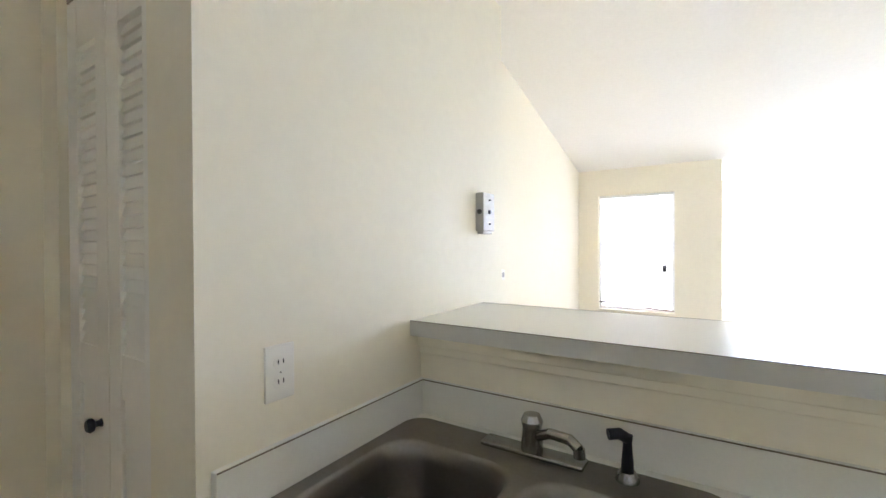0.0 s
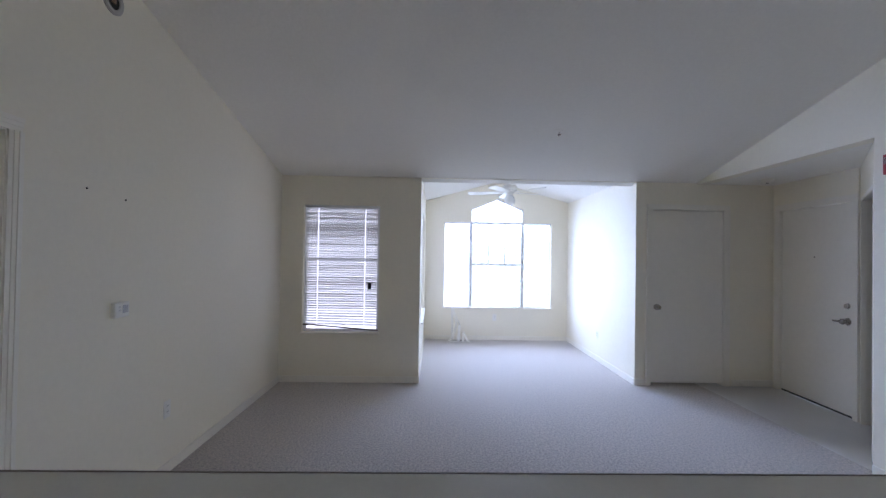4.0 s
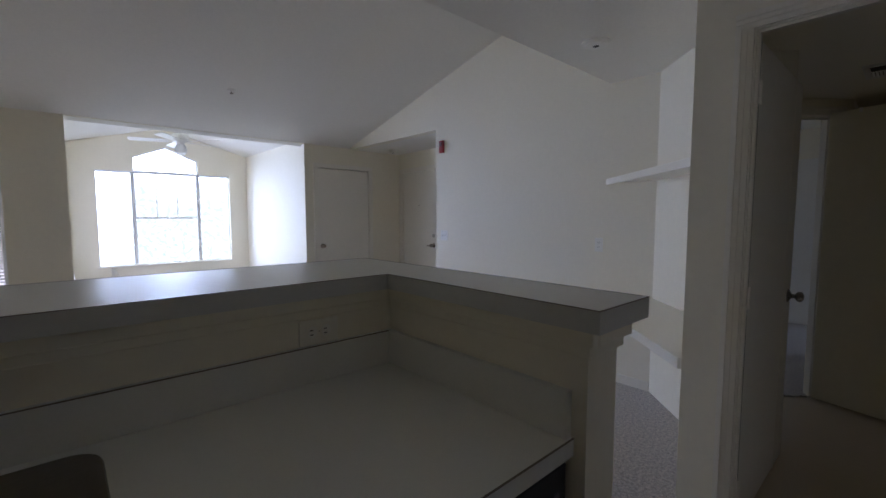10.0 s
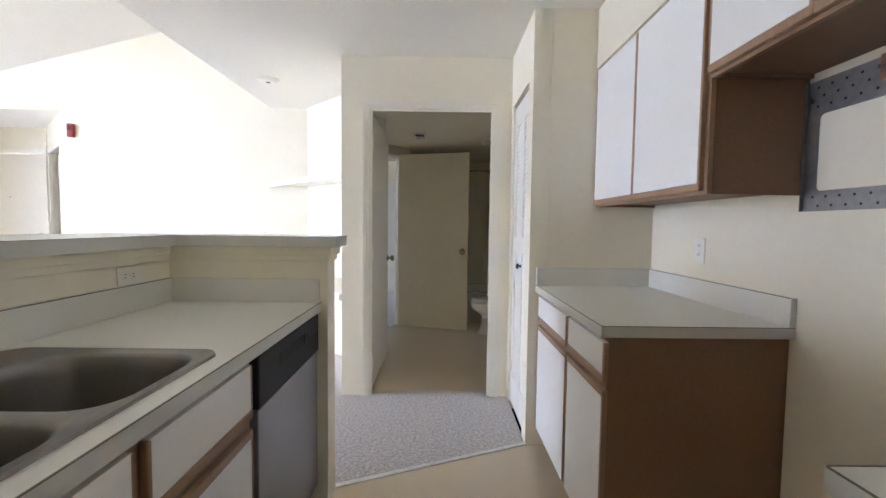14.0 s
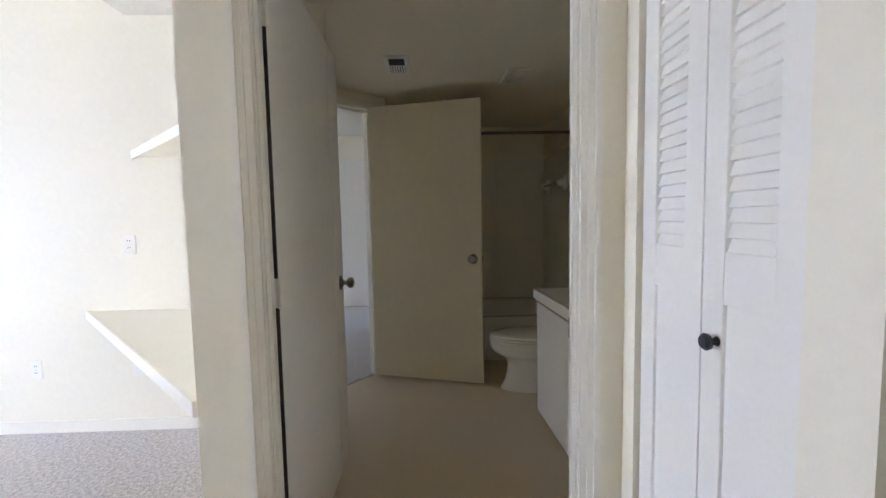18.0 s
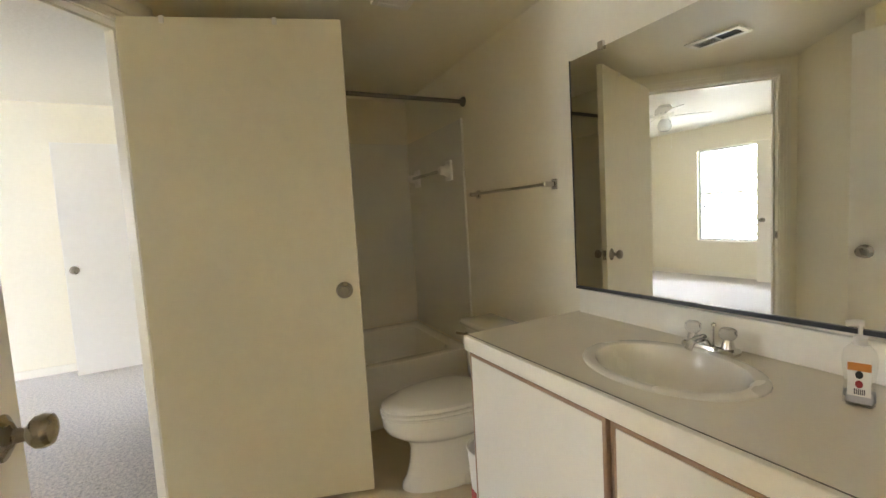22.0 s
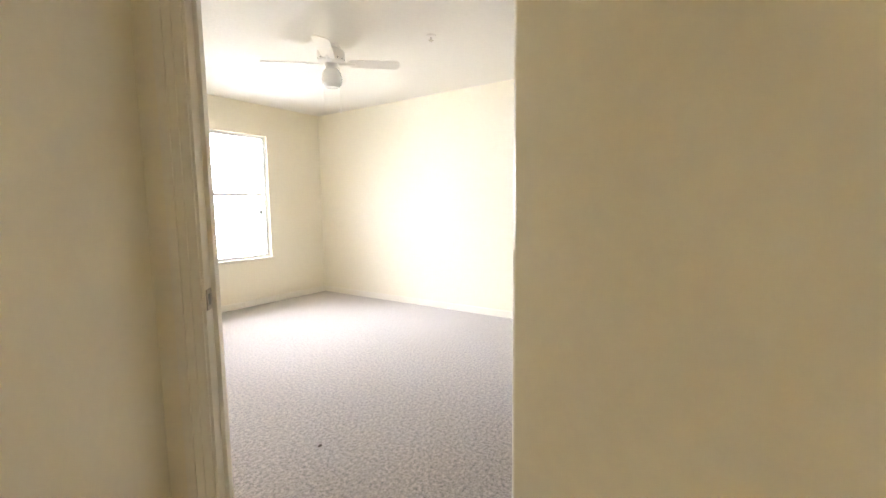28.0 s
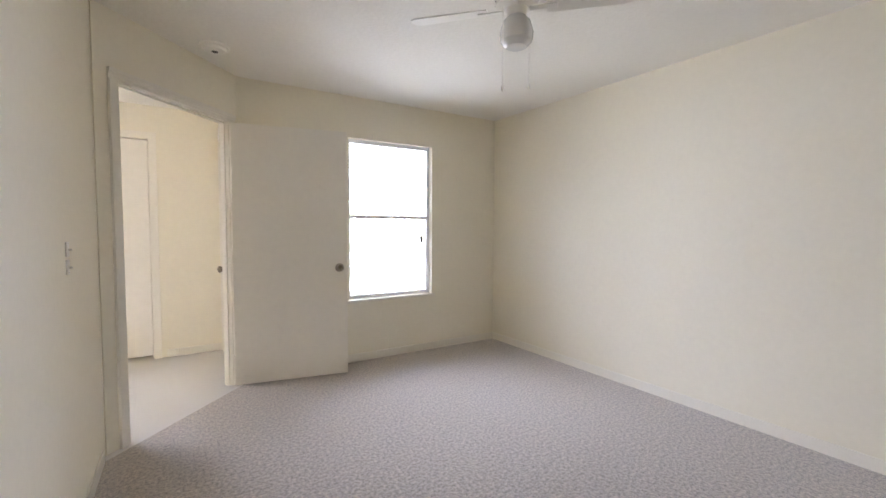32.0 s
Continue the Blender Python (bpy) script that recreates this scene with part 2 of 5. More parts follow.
b_ramp.inputs["From Min"].default_value, b_ramp.inputs["From Max"].default_value = 0.42, 0.60
bl.new(b_leaf.outputs[0], b_ramp.inputs["Value"])
bl.new(b_ramp.outputs[0], b_tone.inputs["Factor"])
bl.new(b_tone.outputs["Result"], b_mix.inputs["B"])
GLASS = bpy.data.materials.new("window_glass")
GLASS.use_nodes = True
gn, gl = GLASS.node_tree.nodes, GLASS.node_tree.links
g_mix, g_clear, g_gloss = gn.new("ShaderNodeMixShader"), gn.new("ShaderNodeBsdfTransparent"), gn.new("ShaderNodeBsdfGlossy")
g_gloss.inputs["Roughness"].default_value = 0.03
g_fres = gn.new("ShaderNodeFresnel")
gl.new(g_fres.outputs[0], g_mix.inputs[0])
gl.new(g_clear.outputs[0], g_mix.inputs[1])
gl.new(g_gloss.outputs[0], g_mix.inputs[2])
gl.new(g_mix.outputs[0], gn["Material Output"].inputs[0])


# ---- mesh helpers ----
def cuboid(bm, a, b, bevel=0.0):
    """An axis-aligned box between two corners, with its edges rounded off."""
    lo, hi = Vector([min(p, q) for p, q in zip(a, b)]), Vector([max(p, q) for p, q in zip(a, b)])
    made = bmesh.ops.create_cube(bm, size=1.0, matrix=Matrix.Translation((lo + hi) / 2) @ Matrix.Diagonal((*(hi - lo), 1)))
    if bevel:
        edges = {e for v in made["verts"] for e in v.link_edges}
        bmesh.ops.bevel(bm, geom=list(edges), offset=min(bevel, min(hi - lo) * 0.45), segments=2, affect="EDGES", profile=0.5)
    return bm


def tube(bm, a, b, r0, r1=None, sides=16):
    """A round bar from a to b."""
    a, b = Vector(a), Vector(b)
    turn = (b - a).to_track_quat("Z", "Y").to_matrix().to_4x4()
    bmesh.ops.create_cone(bm, cap_ends=True, segments=sides, radius1=r0, radius2=r0 if r1 is None else r1, depth=(b - a).length,
                          matrix=Matrix.Translation((a + b) / 2) @ turn)
    return bm


def lathe(bm, outline, m=None, sides=24, squash=(1, 1)):
    """A turned shape from (radius, height) pairs about z."""
    m = m or Matrix()
    rings = []
    for r, z in outline:
        if r < 1e-5:
            rings.append([bm.verts.new(m @ Vector((0, 0, z)))])
        else:
            rings.append([bm.verts.new(m @ Vector((r * squash[0] * math.cos(2 * math.pi * i / sides), r * squash[1] * math.sin(2 * math.pi * i / sides), z))) for i in range(sides)])
    for p, q in zip(rings, rings[1:]):
        for i in range(sides):
            j = (i + 1) % sides
            if len(p) == 1 and len(q) > 1:
                bm.faces.new((p[0], q[j], q[i]))
            elif len(q) == 1 and len(p) > 1:
                bm.faces.new((p[i], p[j], q[0]))
            elif len(p) > 1:
                bm.faces.new((p[i], p[j], q[j], q[i]))
    return bm


def bar(bm, points, r, sides=10):
    """A bent round bar along points."""
    for a, b in zip(points, points[1:]):
        tube(bm, a, b, r, sides=sides)
    for p in points[1:-1]:
        bmesh.ops.create_uvsphere(bm, u_segments=sides, v_segments=6, radius=r, matrix=Matrix.Translation(p))
    return bm


def prism(bm, outline, z0, z1):
    """An upright prism over a plan outline, given counter-clockwise."""
    low = [bm.verts.new((x, y, z0)) for x, y in outline]
    high = [bm.verts.new((x, y, z1)) for x, y in outline]
    bm.faces.new(low[::-1])
    bm.faces.new(high)
    for i in range(len(outline)):
        j = (i + 1) % len(outline)
        bm.faces.new((low[i], low[j], high[j], high[i]))
    return bm


def part(name, bm, mat, parent=None, label="", smooth=False, m=None):
    """Links a bmesh as one mesh object, under a thing or part when one is given."""
    bmesh.ops.recalc_face_normals(bm, faces=bm.faces)
    data = bpy.data.meshes.new(name)
    bm.to_mesh(data)
    bm.free()
    data.materials.append(mat)
    if smooth:
        for f in data.polygons:
            f.use_smooth = True
        data.set_sharp_from_angle(angle=radians(35))
    ob = new(name, data)
    if parent is not None:
        ob.parent = parent
    if m is not None:
        ob.matrix_basis = m
    return tagged(ob, label) if label else ob


def thing(name, label, category, m=None, group="", kind=""):
    """An empty at a thing's base, which carries its parts."""
    ob = new(name)
    if m is not None:
        ob.matrix_basis = m
    return tagged(ob, label, category, group, kind)


def box(a, b, bevel=0.003):
    return cuboid(bmesh.new(), a, b, bevel)


def wall(name, start, end, thick, top, openings=(), low=0.0, mat=None, label="cream painted textured drywall wall"):
    """A wall from start to end in plan, its far face thick metres to the left of that way, with openings (s0, s1, z0, z1) cut through.
    top: one height, or pairs (s, height) for a sloping head."""
    a, b = Vector(start), Vector(end)
    length = (b - a).length
    way = (b - a) / length
    side = Vector((-way.y, way.x)) * thick
    heads = top if isinstance(top, (list, tuple)) else [(0, top), (length, top)]
    ss = sorted({0.0, length, *[s for s, _ in heads], *[o[0] for o in openings], *[o[1] for o in openings]})
    ss = [s for s in ss if -1e-6 <= s <= length + 1e-6]
    zs = sorted({low, *[o[2] for o in openings if o[2] > low], *[o[3] for o in openings]})
    head = lambda s: float(np.interp(s, [h[0] for h in heads], [h[1] for h in heads]))
    rows = len(zs)
    solid = {}
    for i in range(len(ss) - 1):
        for k in range(rows):
            s, z = (ss[i] + ss[i + 1]) / 2, zs[k] + 1e-3
            solid[i, k] = not any(o[0] < s < o[1] and o[2] - 1e-6 <= z < o[3] for o in openings)
    bm = bmesh.new()
    made = {}

    def vert(i, k, f):
        if (i, k, f) not in made:
            z = zs[k] if k < rows else head(ss[i])
            p = a + way * ss[i] + side * f
            made[i, k, f] = bm.verts.new((p.x, p.y, z))
        return made[i, k, f]

    for (i, k), full in solid.items():
        if not full:
            continue
        bm.faces.new([vert(i, k, 0), vert(i + 1, k, 0), vert(i + 1, k + 1, 0), vert(i, k + 1, 0)])
        bm.faces.new([vert(i, k, 1), vert(i, k + 1, 1), vert(i + 1, k + 1, 1), vert(i + 1, k, 1)])
        for di, dk, c in ((-1, 0, ((i, k), (i, k + 1))), (1, 0, ((i + 1, k), (i + 1, k + 1))), (0, -1, ((i, k), (i + 1, k))), (0, 1, ((i, k + 1), (i + 1, k + 1)))):
            if not solid.get((i + di, k + dk), False):
                bm.faces.new([vert(*c[0], 0), vert(*c[1], 0), vert(*c[1], 1), vert(*c[0], 1)])
    ob = part(name, bm, mat or PAINT)
    return tagged(ob, label, "wall", kind="structure")


def slab(name, outline, z0, z1, mat, label, category):
    return tagged(part(name, prism(bmesh.new(), outline, z0, z1), mat), label, category, kind="structure")


# ---- plan ----
XW, XE, YF = -1.73, 3.10, 5.65          # living room: west, east, window wall
YS = 1.540                              # where the flat kitchen ceiling ends
KC, VAULT, SLOPE = 2.40, 2.37, 0.25     # kitchen ceiling; vault's low edge and its rise
AX0, AX1, AY = -0.13, 2.385, 8.17        # dining alcove
KX, KY0 = -0.955, 0.29                  # kitchen's west sink wall and its near end
SY = -1.365                             # south wall of kitchen and bathroom
BX, BT = 1.75, 0.065                    # wall with the bathroom door, its thickness
AB0, AB1 = (3.130, 0.957), (3.978, 0.188) # angled wall between bathroom and bedroom
BC = 2.17                               # bathroom ceiling
DX0, DY1, DX1 = 3.30, 4.60, 6.65        # bedroom: west, north, east
DC = 2.43                               # bedroom ceiling
vault = lambda y: VAULT + SLOPE * (YF - y)

# floors
slab("floor_carpet_living", [(-1.9, 0.29), (0.68, 0.29), (1.083, -0.69), (1.82, -0.69), (1.82, 0.45), (3.2, 0.45), (3.2, 3.65), (XE + 0.06, 3.65), (XE + 0.06, YF + 0.06), (AX1 + 0.11, YF + 0.06), (AX1 + 0.11, 8.3), (AX0 - 0.11, 8.3), (AX0 - 0.11, YF + 0.11), (-1.85, YF + 0.11), (-1.85, 0.45), (-1.9, 0.45)], -0.12, 0.0, CARPET, "grey brown cut pile carpet", "carpet")
slab("floor_tile_entry", [(XE + 0.06, 3.60), (DX0 + 0.02, 3.69), (4.16, 4.60), (4.3, 5.8), (XE + 0.06, 5.8)], -0.12, 0.0, VINYL_ENTRY, "pale grey sheet vinyl entry floor", "floor")
slab("floor_vinyl_kitchen", [(-2.0, -1.5), (1.2, -1.5), (1.083, -0.69), (0.68, 0.29), (-2.0, 0.29)], -0.12, 0.0, VINYL, "beige sheet vinyl kitchen floor", "floor")
slab("floor_vinyl_bathroom", [(1.82, -1.5), (5.19, -1.5), (5.19, 0.2), (4.026, 0.233), (3.164, 0.994), (2.7, 0.45), (1.82, 0.45)], -0.12, 0.0, VINYL, "beige sheet vinyl bathroom floor", "floor")
slab("floor_carpet_bedroom", [(3.164, 0.994), (4.026, 0.233), (7.0, 0.2), (7.0, 4.8), (4.2, 4.8), (4.16, 4.60), (DX0 + 0.02, 3.69), (3.235, 3.6)], -0.12, 0.0, CARPET, "grey brown cut pile bedroom carpet", "carpet")

slab("floor_entry_closet", [(2.5, YF + 0.061), (3.75, YF + 0.121), (3.75, 6.45), (2.5, 6.45)], -0.12, 0.0, CARPET, "carpet inside the coat closet", "carpet")
slab("floor_bedroom_closet", [(5.15, -0.65), (6.9, -0.65), (6.9, 0.199), (5.15, 0.215)], -0.12, 0.0, CARPET, "carpet inside the bedroom closet", "carpet")

# living room walls
wall("wall_window", (XW, YF), (AX0, YF), 0.12, VAULT + 0.05, [(0.255, 1.127, 0.572, 2.035)])
wall("wall_closet", (AX1, YF), (4.185, YF), 0.12, VAULT + 0.05, [(0.172, 1.063, 0.0, 2.068)])
wall("wall_alcove_header", (AX0, YF), (AX1, YF), 0.12, 3.1, low=VAULT - 0.005)
wall("wall_alcove_west", (AX0, AY), (AX0, YF + 0.12), -0.12, 2.6, [(0.27, 1.77, 0.58, 2.06)])
wall("wall_alcove_east", (AX1, AY), (AX1, YF + 0.12), 0.12, 2.6)
AMID = (AX0 + AX1) / 2
wall("wall_alcove_north", (AX0 - 0.12, AY), (AX1 + 0.12, AY), 0.14, [(0, 2.40), (1.39, 2.78), (2.78, 2.40)],
     [(0.46, 2.34, 0.57, 2.06), (0.93, 1.85, 2.06, 2.50)])
wall("wall_living_west", (XW, YF), (XW, YS), -0.12, [(0, vault(YF) + 0.02), (YF - YS, vault(YS) + 0.02)], [(3.112, 4.058, 0.0, 1.983)])
wall("wall_kitchen_end", (XW - 0.12, YS), (KX, YS), -0.12, KC + 0.05)
wall("wall_kitchen_west", (KX, YS - 0.12), (KX, KY0), -0.12, KC + 0.02)
wall("wall_living_east", (XE, 1.16), (XE, 3.65), -0.13, [(0, KC + 0.02), (0.379, KC + 0.02), (0.38, vault(YS) + 0.02), (2.49, vault(3.65) + 0.02)])
wall("wall_niche_header", (XE, 3.65), (XE, YF), -0.12, [(0, vault(3.65) + 0.02), (2.0, vault(YF) + 0.02)], low=2.355)
wall("wall_entry", (4.02, YF), (3.965, 4.60), 0.12, 2.5, [(0.092, 1.018, 0.0, 2.068)])
wall("wall_soffit", (XW, YS), (XE + 0.12, YS), -0.10, 3.5, low=KC + 0.01)

# kitchen walls
wall("wall_kitchen_bifold", (KX - 0.119, KY0 + 0.003), (-1.87, KY0 + 0.003), -0.11, KC + 0.02, [(0.055, 0.555, 0.0, 2.05)])
wall("wall_west_closet_back", (-1.03, 0.95), (-1.87, 0.95), -0.05, KC + 0.02)
wall("wall_kitchen_far_west", (-1.75, KY0 + 0.03), (-1.75, SY - 0.12), -0.12, KC + 0.02)
wall("wall_south", (-1.87, SY), (5.19, SY), -0.12, KC + 0.02)
wall("wall_closet_side", (1.075, SY), (1.075, -0.789), -0.10, KC + 0.02)
wall("wall_bifold", (1.075, -0.688), (BX, -0.688), -0.10, KC + 0.02, [(0.11, 0.61, 0.0, 2.05)])
wall("wall_bath_door", (BX, -0.79), (BX, 0.505), -BT, KC + 0.02, [(0.217, 1.108, 0.0, 2.058)])
wall("wall_bath_north", (BX + BT, 0.504), (2.72, 0.504), -0.088, KC + 0.02)
wall("wall_tv_corner", (2.40, 0.46), (3.11, 1.17), -0.23, KC + 0.02)

# bathroom and bedroom walls
wall("wall_angled_bath", AB0, AB1, 0.11, 2.6, [(0.156, 1.034, 0.0, 2.068)])
wall("wall_bath_tub_end", (3.97, 0.192), (5.19, 0.192), 0.10, 2.6)
wall("wall_tub_back", (5.07, 0.192), (5.07, SY), 0.10, 2.6)
wall("wall_bedroom_west", (DX0, 0.93), (DX0, 3.7745), 0.069, 2.6)
wall("wall_angled_bedroom", (3.307, 3.745), (4.075, 4.601), 0.07, 2.6, [(0.122, 1.060, 0.0, 2.068)])
wall("wall_bedroom_north", (4.042, DY1), (DX1 + 0.12, DY1), 0.14, 2.6, [(0.933, 1.807, 0.58, 2.06)])
wall("wall_bedroom_east", (DX1, DY1), (DX1 + 0.11, 0.3), 0.12, 2.6)
wall("wall_bedroom_south", (DX1 + 0.12, 0.292), (4.0, 0.292), 0.101, 2.6, [(0.22, 1.08, 0.0, 2.05)])
wall("wall_bedroom_closet", (DX1 + 0.1, -0.6), (5.2, -0.6), 0.1, 2.6)
wall("wall_entry_closet", (2.56, 6.4), (3.7, 6.4), 0.1, 2.6)
wall("wall_entry_closet_end", (3.7, 6.5), (3.7, 5.77), 0.1, 2.6)

# ceilings
ceil = lambda name, outline, z, label, mat=CEIL: slab(name, outline, z, z + 0.08, mat, label, "ceiling")
ceil("ceiling_kitchen", [(-1.9, -1.5), (BX + 0.12, -1.5), (BX + 0.12, 0.4), (XE + 0.14, 0.4), (XE + 0.14, YS - 0.003), (-1.9, YS - 0.003)], KC, "flat cream painted kitchen ceiling")
ceil("ceiling_entry_closet", [(2.56, 5.75), (3.8, 5.75), (3.8, 6.5), (2.56, 6.5)], 2.41, "flat closet ceiling")
ceil("ceiling_bedroom_closet", [(5.2, -0.7), (6.8, -0.7), (6.8, 0.3), (5.2, 0.3)], 2.44, "flat closet ceiling")
ceil("ceiling_bath", [(BX + BT, SY), (5.07, SY), (5.07, 0.192), (3.97, 0.192), (3.14, 0.975), (2.66, 0.404), (BX + BT, 0.404)], BC, "low cream bathroom ceiling", PAINT)
ceil("ceiling_bedroom", [(3.18, 0.99), (4.0, 0.24), (7.0, 0.2), (7.0, 4.7), (4.12, 4.7), (4.08, 4.62), (3.26, 3.74), (3.23, 3.7)], DC, "flat white bedroom ceiling")
ceil("ceiling_niche", [(XE + 0.10, 3.60), (DX0 - 0.06, 3.79), (4.0, 4.62), (4.3, 4.64), (4.3, YF + 0.1), (XE + 0.10, YF + 0.1)], 2.36, "flat low entry ceiling")
bm = bmesh.new()
for z in (0, 0.1):
    q = [bm.verts.new((x, y, vault(y) + z)) for x, y in ((XW - 0.15, YF + 0.12), (XE + 0.15, YF + 0.12), (XE + 0.15, YS - 0.15), (XW - 0.15, YS - 0.15))]
    bm.faces.new(q)
bmesh.ops.bridge_loops(bm, edges=bm.edges[:])
tagged(part("ceiling_vault", bm, CEIL), "sloped white vaulted living room ceiling", "ceiling", kind="structure")
bm = bmesh.new()
ridge = 2.78
for x0, z0, x1, z1 in ((AX0 - 0.15, 2.385, AMID, ridge), (AMID, ridge, AX1 + 0.15, 2.385)):
    q = [bm.verts.new(p) for p in ((x0, YF + 0.1, z0), (x1, YF + 0.1, z1), (x1, AY + 0.2, z1), (x0, AY + 0.2, z0))]
    f = bm.faces.new(q)
    bmesh.ops.extrude_face_region(bm, geom=[f])
for v in list(bm.verts)[4:8] + list(bm.verts)[12:16]:
    v.co.z += 0.08
tagged(part("ceiling_alcove", bm, CEIL), "white gabled dining alcove ceiling", "ceiling", kind="structure")

# daylight outside the windows
def backdrop(name, a, b, c, d, mat=BACKDROP):
    bm = bmesh.new()
    bm.faces.new([bm.verts.new(p) for p in (a, b, c, d)])
    return tagged(part(name, bm, mat), "glowing sheet standing in for daylight outside the window", "backdrop", kind="structure")


backdrop("backdrop_alcove", (-4, 11.0, -1.5), (6.5, 11.0, -1.5), (6.5, 11.0, 5), (-4, 11.0, 5))
# added weak glow, screening the blind from the bright alcove backdrop
DIM = BACKDROP.copy()
DIM.node_tree.nodes["Emission"].inputs[1].default_value = 3.7
for link in list(DIM.node_tree.nodes["Emission"].inputs[0].links):
    DIM.node_tree.links.remove(link)
DIM.node_tree.nodes["Emission"].inputs[0].default_value = (0.93, 0.92, 0.90, 1)
SIDE = BACKDROP.copy()
SIDE.node_tree.nodes["Emission"].inputs[1].default_value = 7.0
backdrop("backdrop_blind_dimmer", (-2.4, 6.25, -0.6), (-0.32, 6.25, -0.6), (-0.32, 6.25, 3.0), (-2.4, 6.25, 3.0), DIM)
backdrop("backdrop_west", (-3.2, 6.1, -1), (-3.2, 10.5, -1), (-3.2, 10.5, 4.5), (-3.2, 6.1, 4.5), SIDE)
# extra unseen glowing panel, added to even the daylight on the bedroom's east wall
HAZE_SIDE = HAZE.copy()
HAZE_SIDE.node_tree.nodes["Emission"].inputs[1].default_value = 6.5
backdrop("backdrop_bedroom_side", (2.7, 6.66, -1), (4.25, 6.66, -1), (4.25, 6.66, 4), (2.7, 6.66, 4), HAZE_SIDE)
backdrop("backdrop_bedroom", (4.25, 6.62, -1), (7.8, 6.62, -1), (7.8, 6.62, 4), (4.25, 6.62, 4), HAZE)

# ---- shared fittings ----
KNOB_OUT = [(0.0, 0.0), (0.031, 0.0), (0.033, 0.004), (0.024, 0.010), (0.012, 0.016), (0.011, 0.030), (0.018, 0.034), (0.026, 0.042), (0.028, 0.052), (0.024, 0.062), (0.012, 0.067), (0.0, 0.068)]


def door_leaf(name, label, m, w, h=2.03, knob_z=0.92, swing=1, thick=0.035, hinges=True, mat=None, low=0.015):
    """A flush door hinged at the pose's origin, its leaf along local x."""
    d = thing(name, label, "door", m)
    part("leaf", box((0.003, -thick / 2, low), (w, thick / 2, h), 0.002), mat or DOOR_WARM, d)
    for s in (1, -1):
        k = part("knob", lathe(bmesh.new(), KNOB_OUT, pose(w - 0.065, s * thick / 2, knob_z, -90 * s, 0, 0)), NICKEL, d, "worn metal door knob", smooth=True)
        part("rose", lathe(bmesh.new(), [(0, 0), (0.036, 0), (0.036, 0.003), (0.030, 0.006), (0, 0.006)], pose(w - 0.065, s * thick / 2, knob_z, -90 * s, 0, 0)), NICKEL, k, smooth=True)
    part("latch_plate", box((w - 0.0005, -0.012, knob_z - 0.03), (w + 0.0015, 0.012, knob_z + 0.03), 0.0008), NICKEL, d)
    if hinges:
        for z in (0.20, 1.02, 1.83):
            hg = part("hinge", tube(bmesh.new(), (-0.004, swing * (thick / 2 + 0.004), z - 0.045), (-0.004, swing * (thick / 2 + 0.004), z + 0.045), 0.0065, sides=10), TRIM, d)
            part("hinge_leaf", box((-0.004, -thick / 2 + 0.002, z - 0.044), (0.003, thick / 2, z + 0.044), 0.0005), TRIM, hg)
    return d


def casing_run(a, b, across, out):
    """A stepped casing board from a to b; across points away from the opening, out from the wall."""
    bm = bmesh.new()
    for w0, w1, th in ((0.006, 0.030, 0.010), (0.026, 0.046, 0.014), (0.044, 0.064, 0.019)):
        pts = [a + across * w0, a + across * w1, b + across * w1, b + across * w0]
        lo = [bm.verts.new(p) for p in pts]
        hi = [bm.verts.new(p + out * th) for p in pts]
        bm.faces.new(lo)
        bm.faces.new(hi)
        for i in range(4):
            j = (i + 1) % 4
            bm.faces.new((lo[i], lo[j], hi[j], hi[i]))
    return bm


def door_frame(name, m, w, h, t, faces=(True, True), stop=True):
    """Lining, stop and casings of an opening; local x along the wall, y through it from the near face, w the clear width."""
    f = thing(name, "cream painted wooden door frame with stepped casing", "door frame", m, kind="structure")
    part("jamb", box((-0.018, 0.001, 0), (0, t - 0.001, h + 0.018), 0.001), TRIM, f)
    part("jamb", box((w, 0.001, 0), (w + 0.018, t - 0.001, h + 0.018), 0.001), TRIM, f)
    part("head_jamb", box((0, 0.001, h), (w, t - 0.001, h + 0.018), 0.001), TRIM, f)
    if stop:
        s0 = t * 0.45
        part("stop", box((0, s0, 0), (0.011, s0 + 0.035, h), 0.001), TRIM, f)
        part("stop", box((w - 0.011, s0, 0), (w, s0 + 0.035, h), 0.001), TRIM, f)
        part("stop", box((0.011, s0, h - 0.011), (w - 0.011, s0 + 0.035, h), 0.001), TRIM, f)
    for on, y, o in ((faces[0], 0.0, -1), (faces[1], t, 1)):
        if on:
            out = Vector((0, o, 0))
            part("casing", casing_run(Vector((0, y, 0)), Vector((0, y, h + 0.006)), Vector((-1, 0, 0)), out), TRIM, f)
            part("casing", casing_run(Vector((w, y, 0)), Vector((w, y, h + 0.006)), Vector((1, 0, 0)), out), TRIM, f)
            part("casing", casing_run(Vector((-0.064, y, h)), Vector((w + 0.064, y, h)), Vector((0, 0, 1)), out), TRIM, f)
    return f


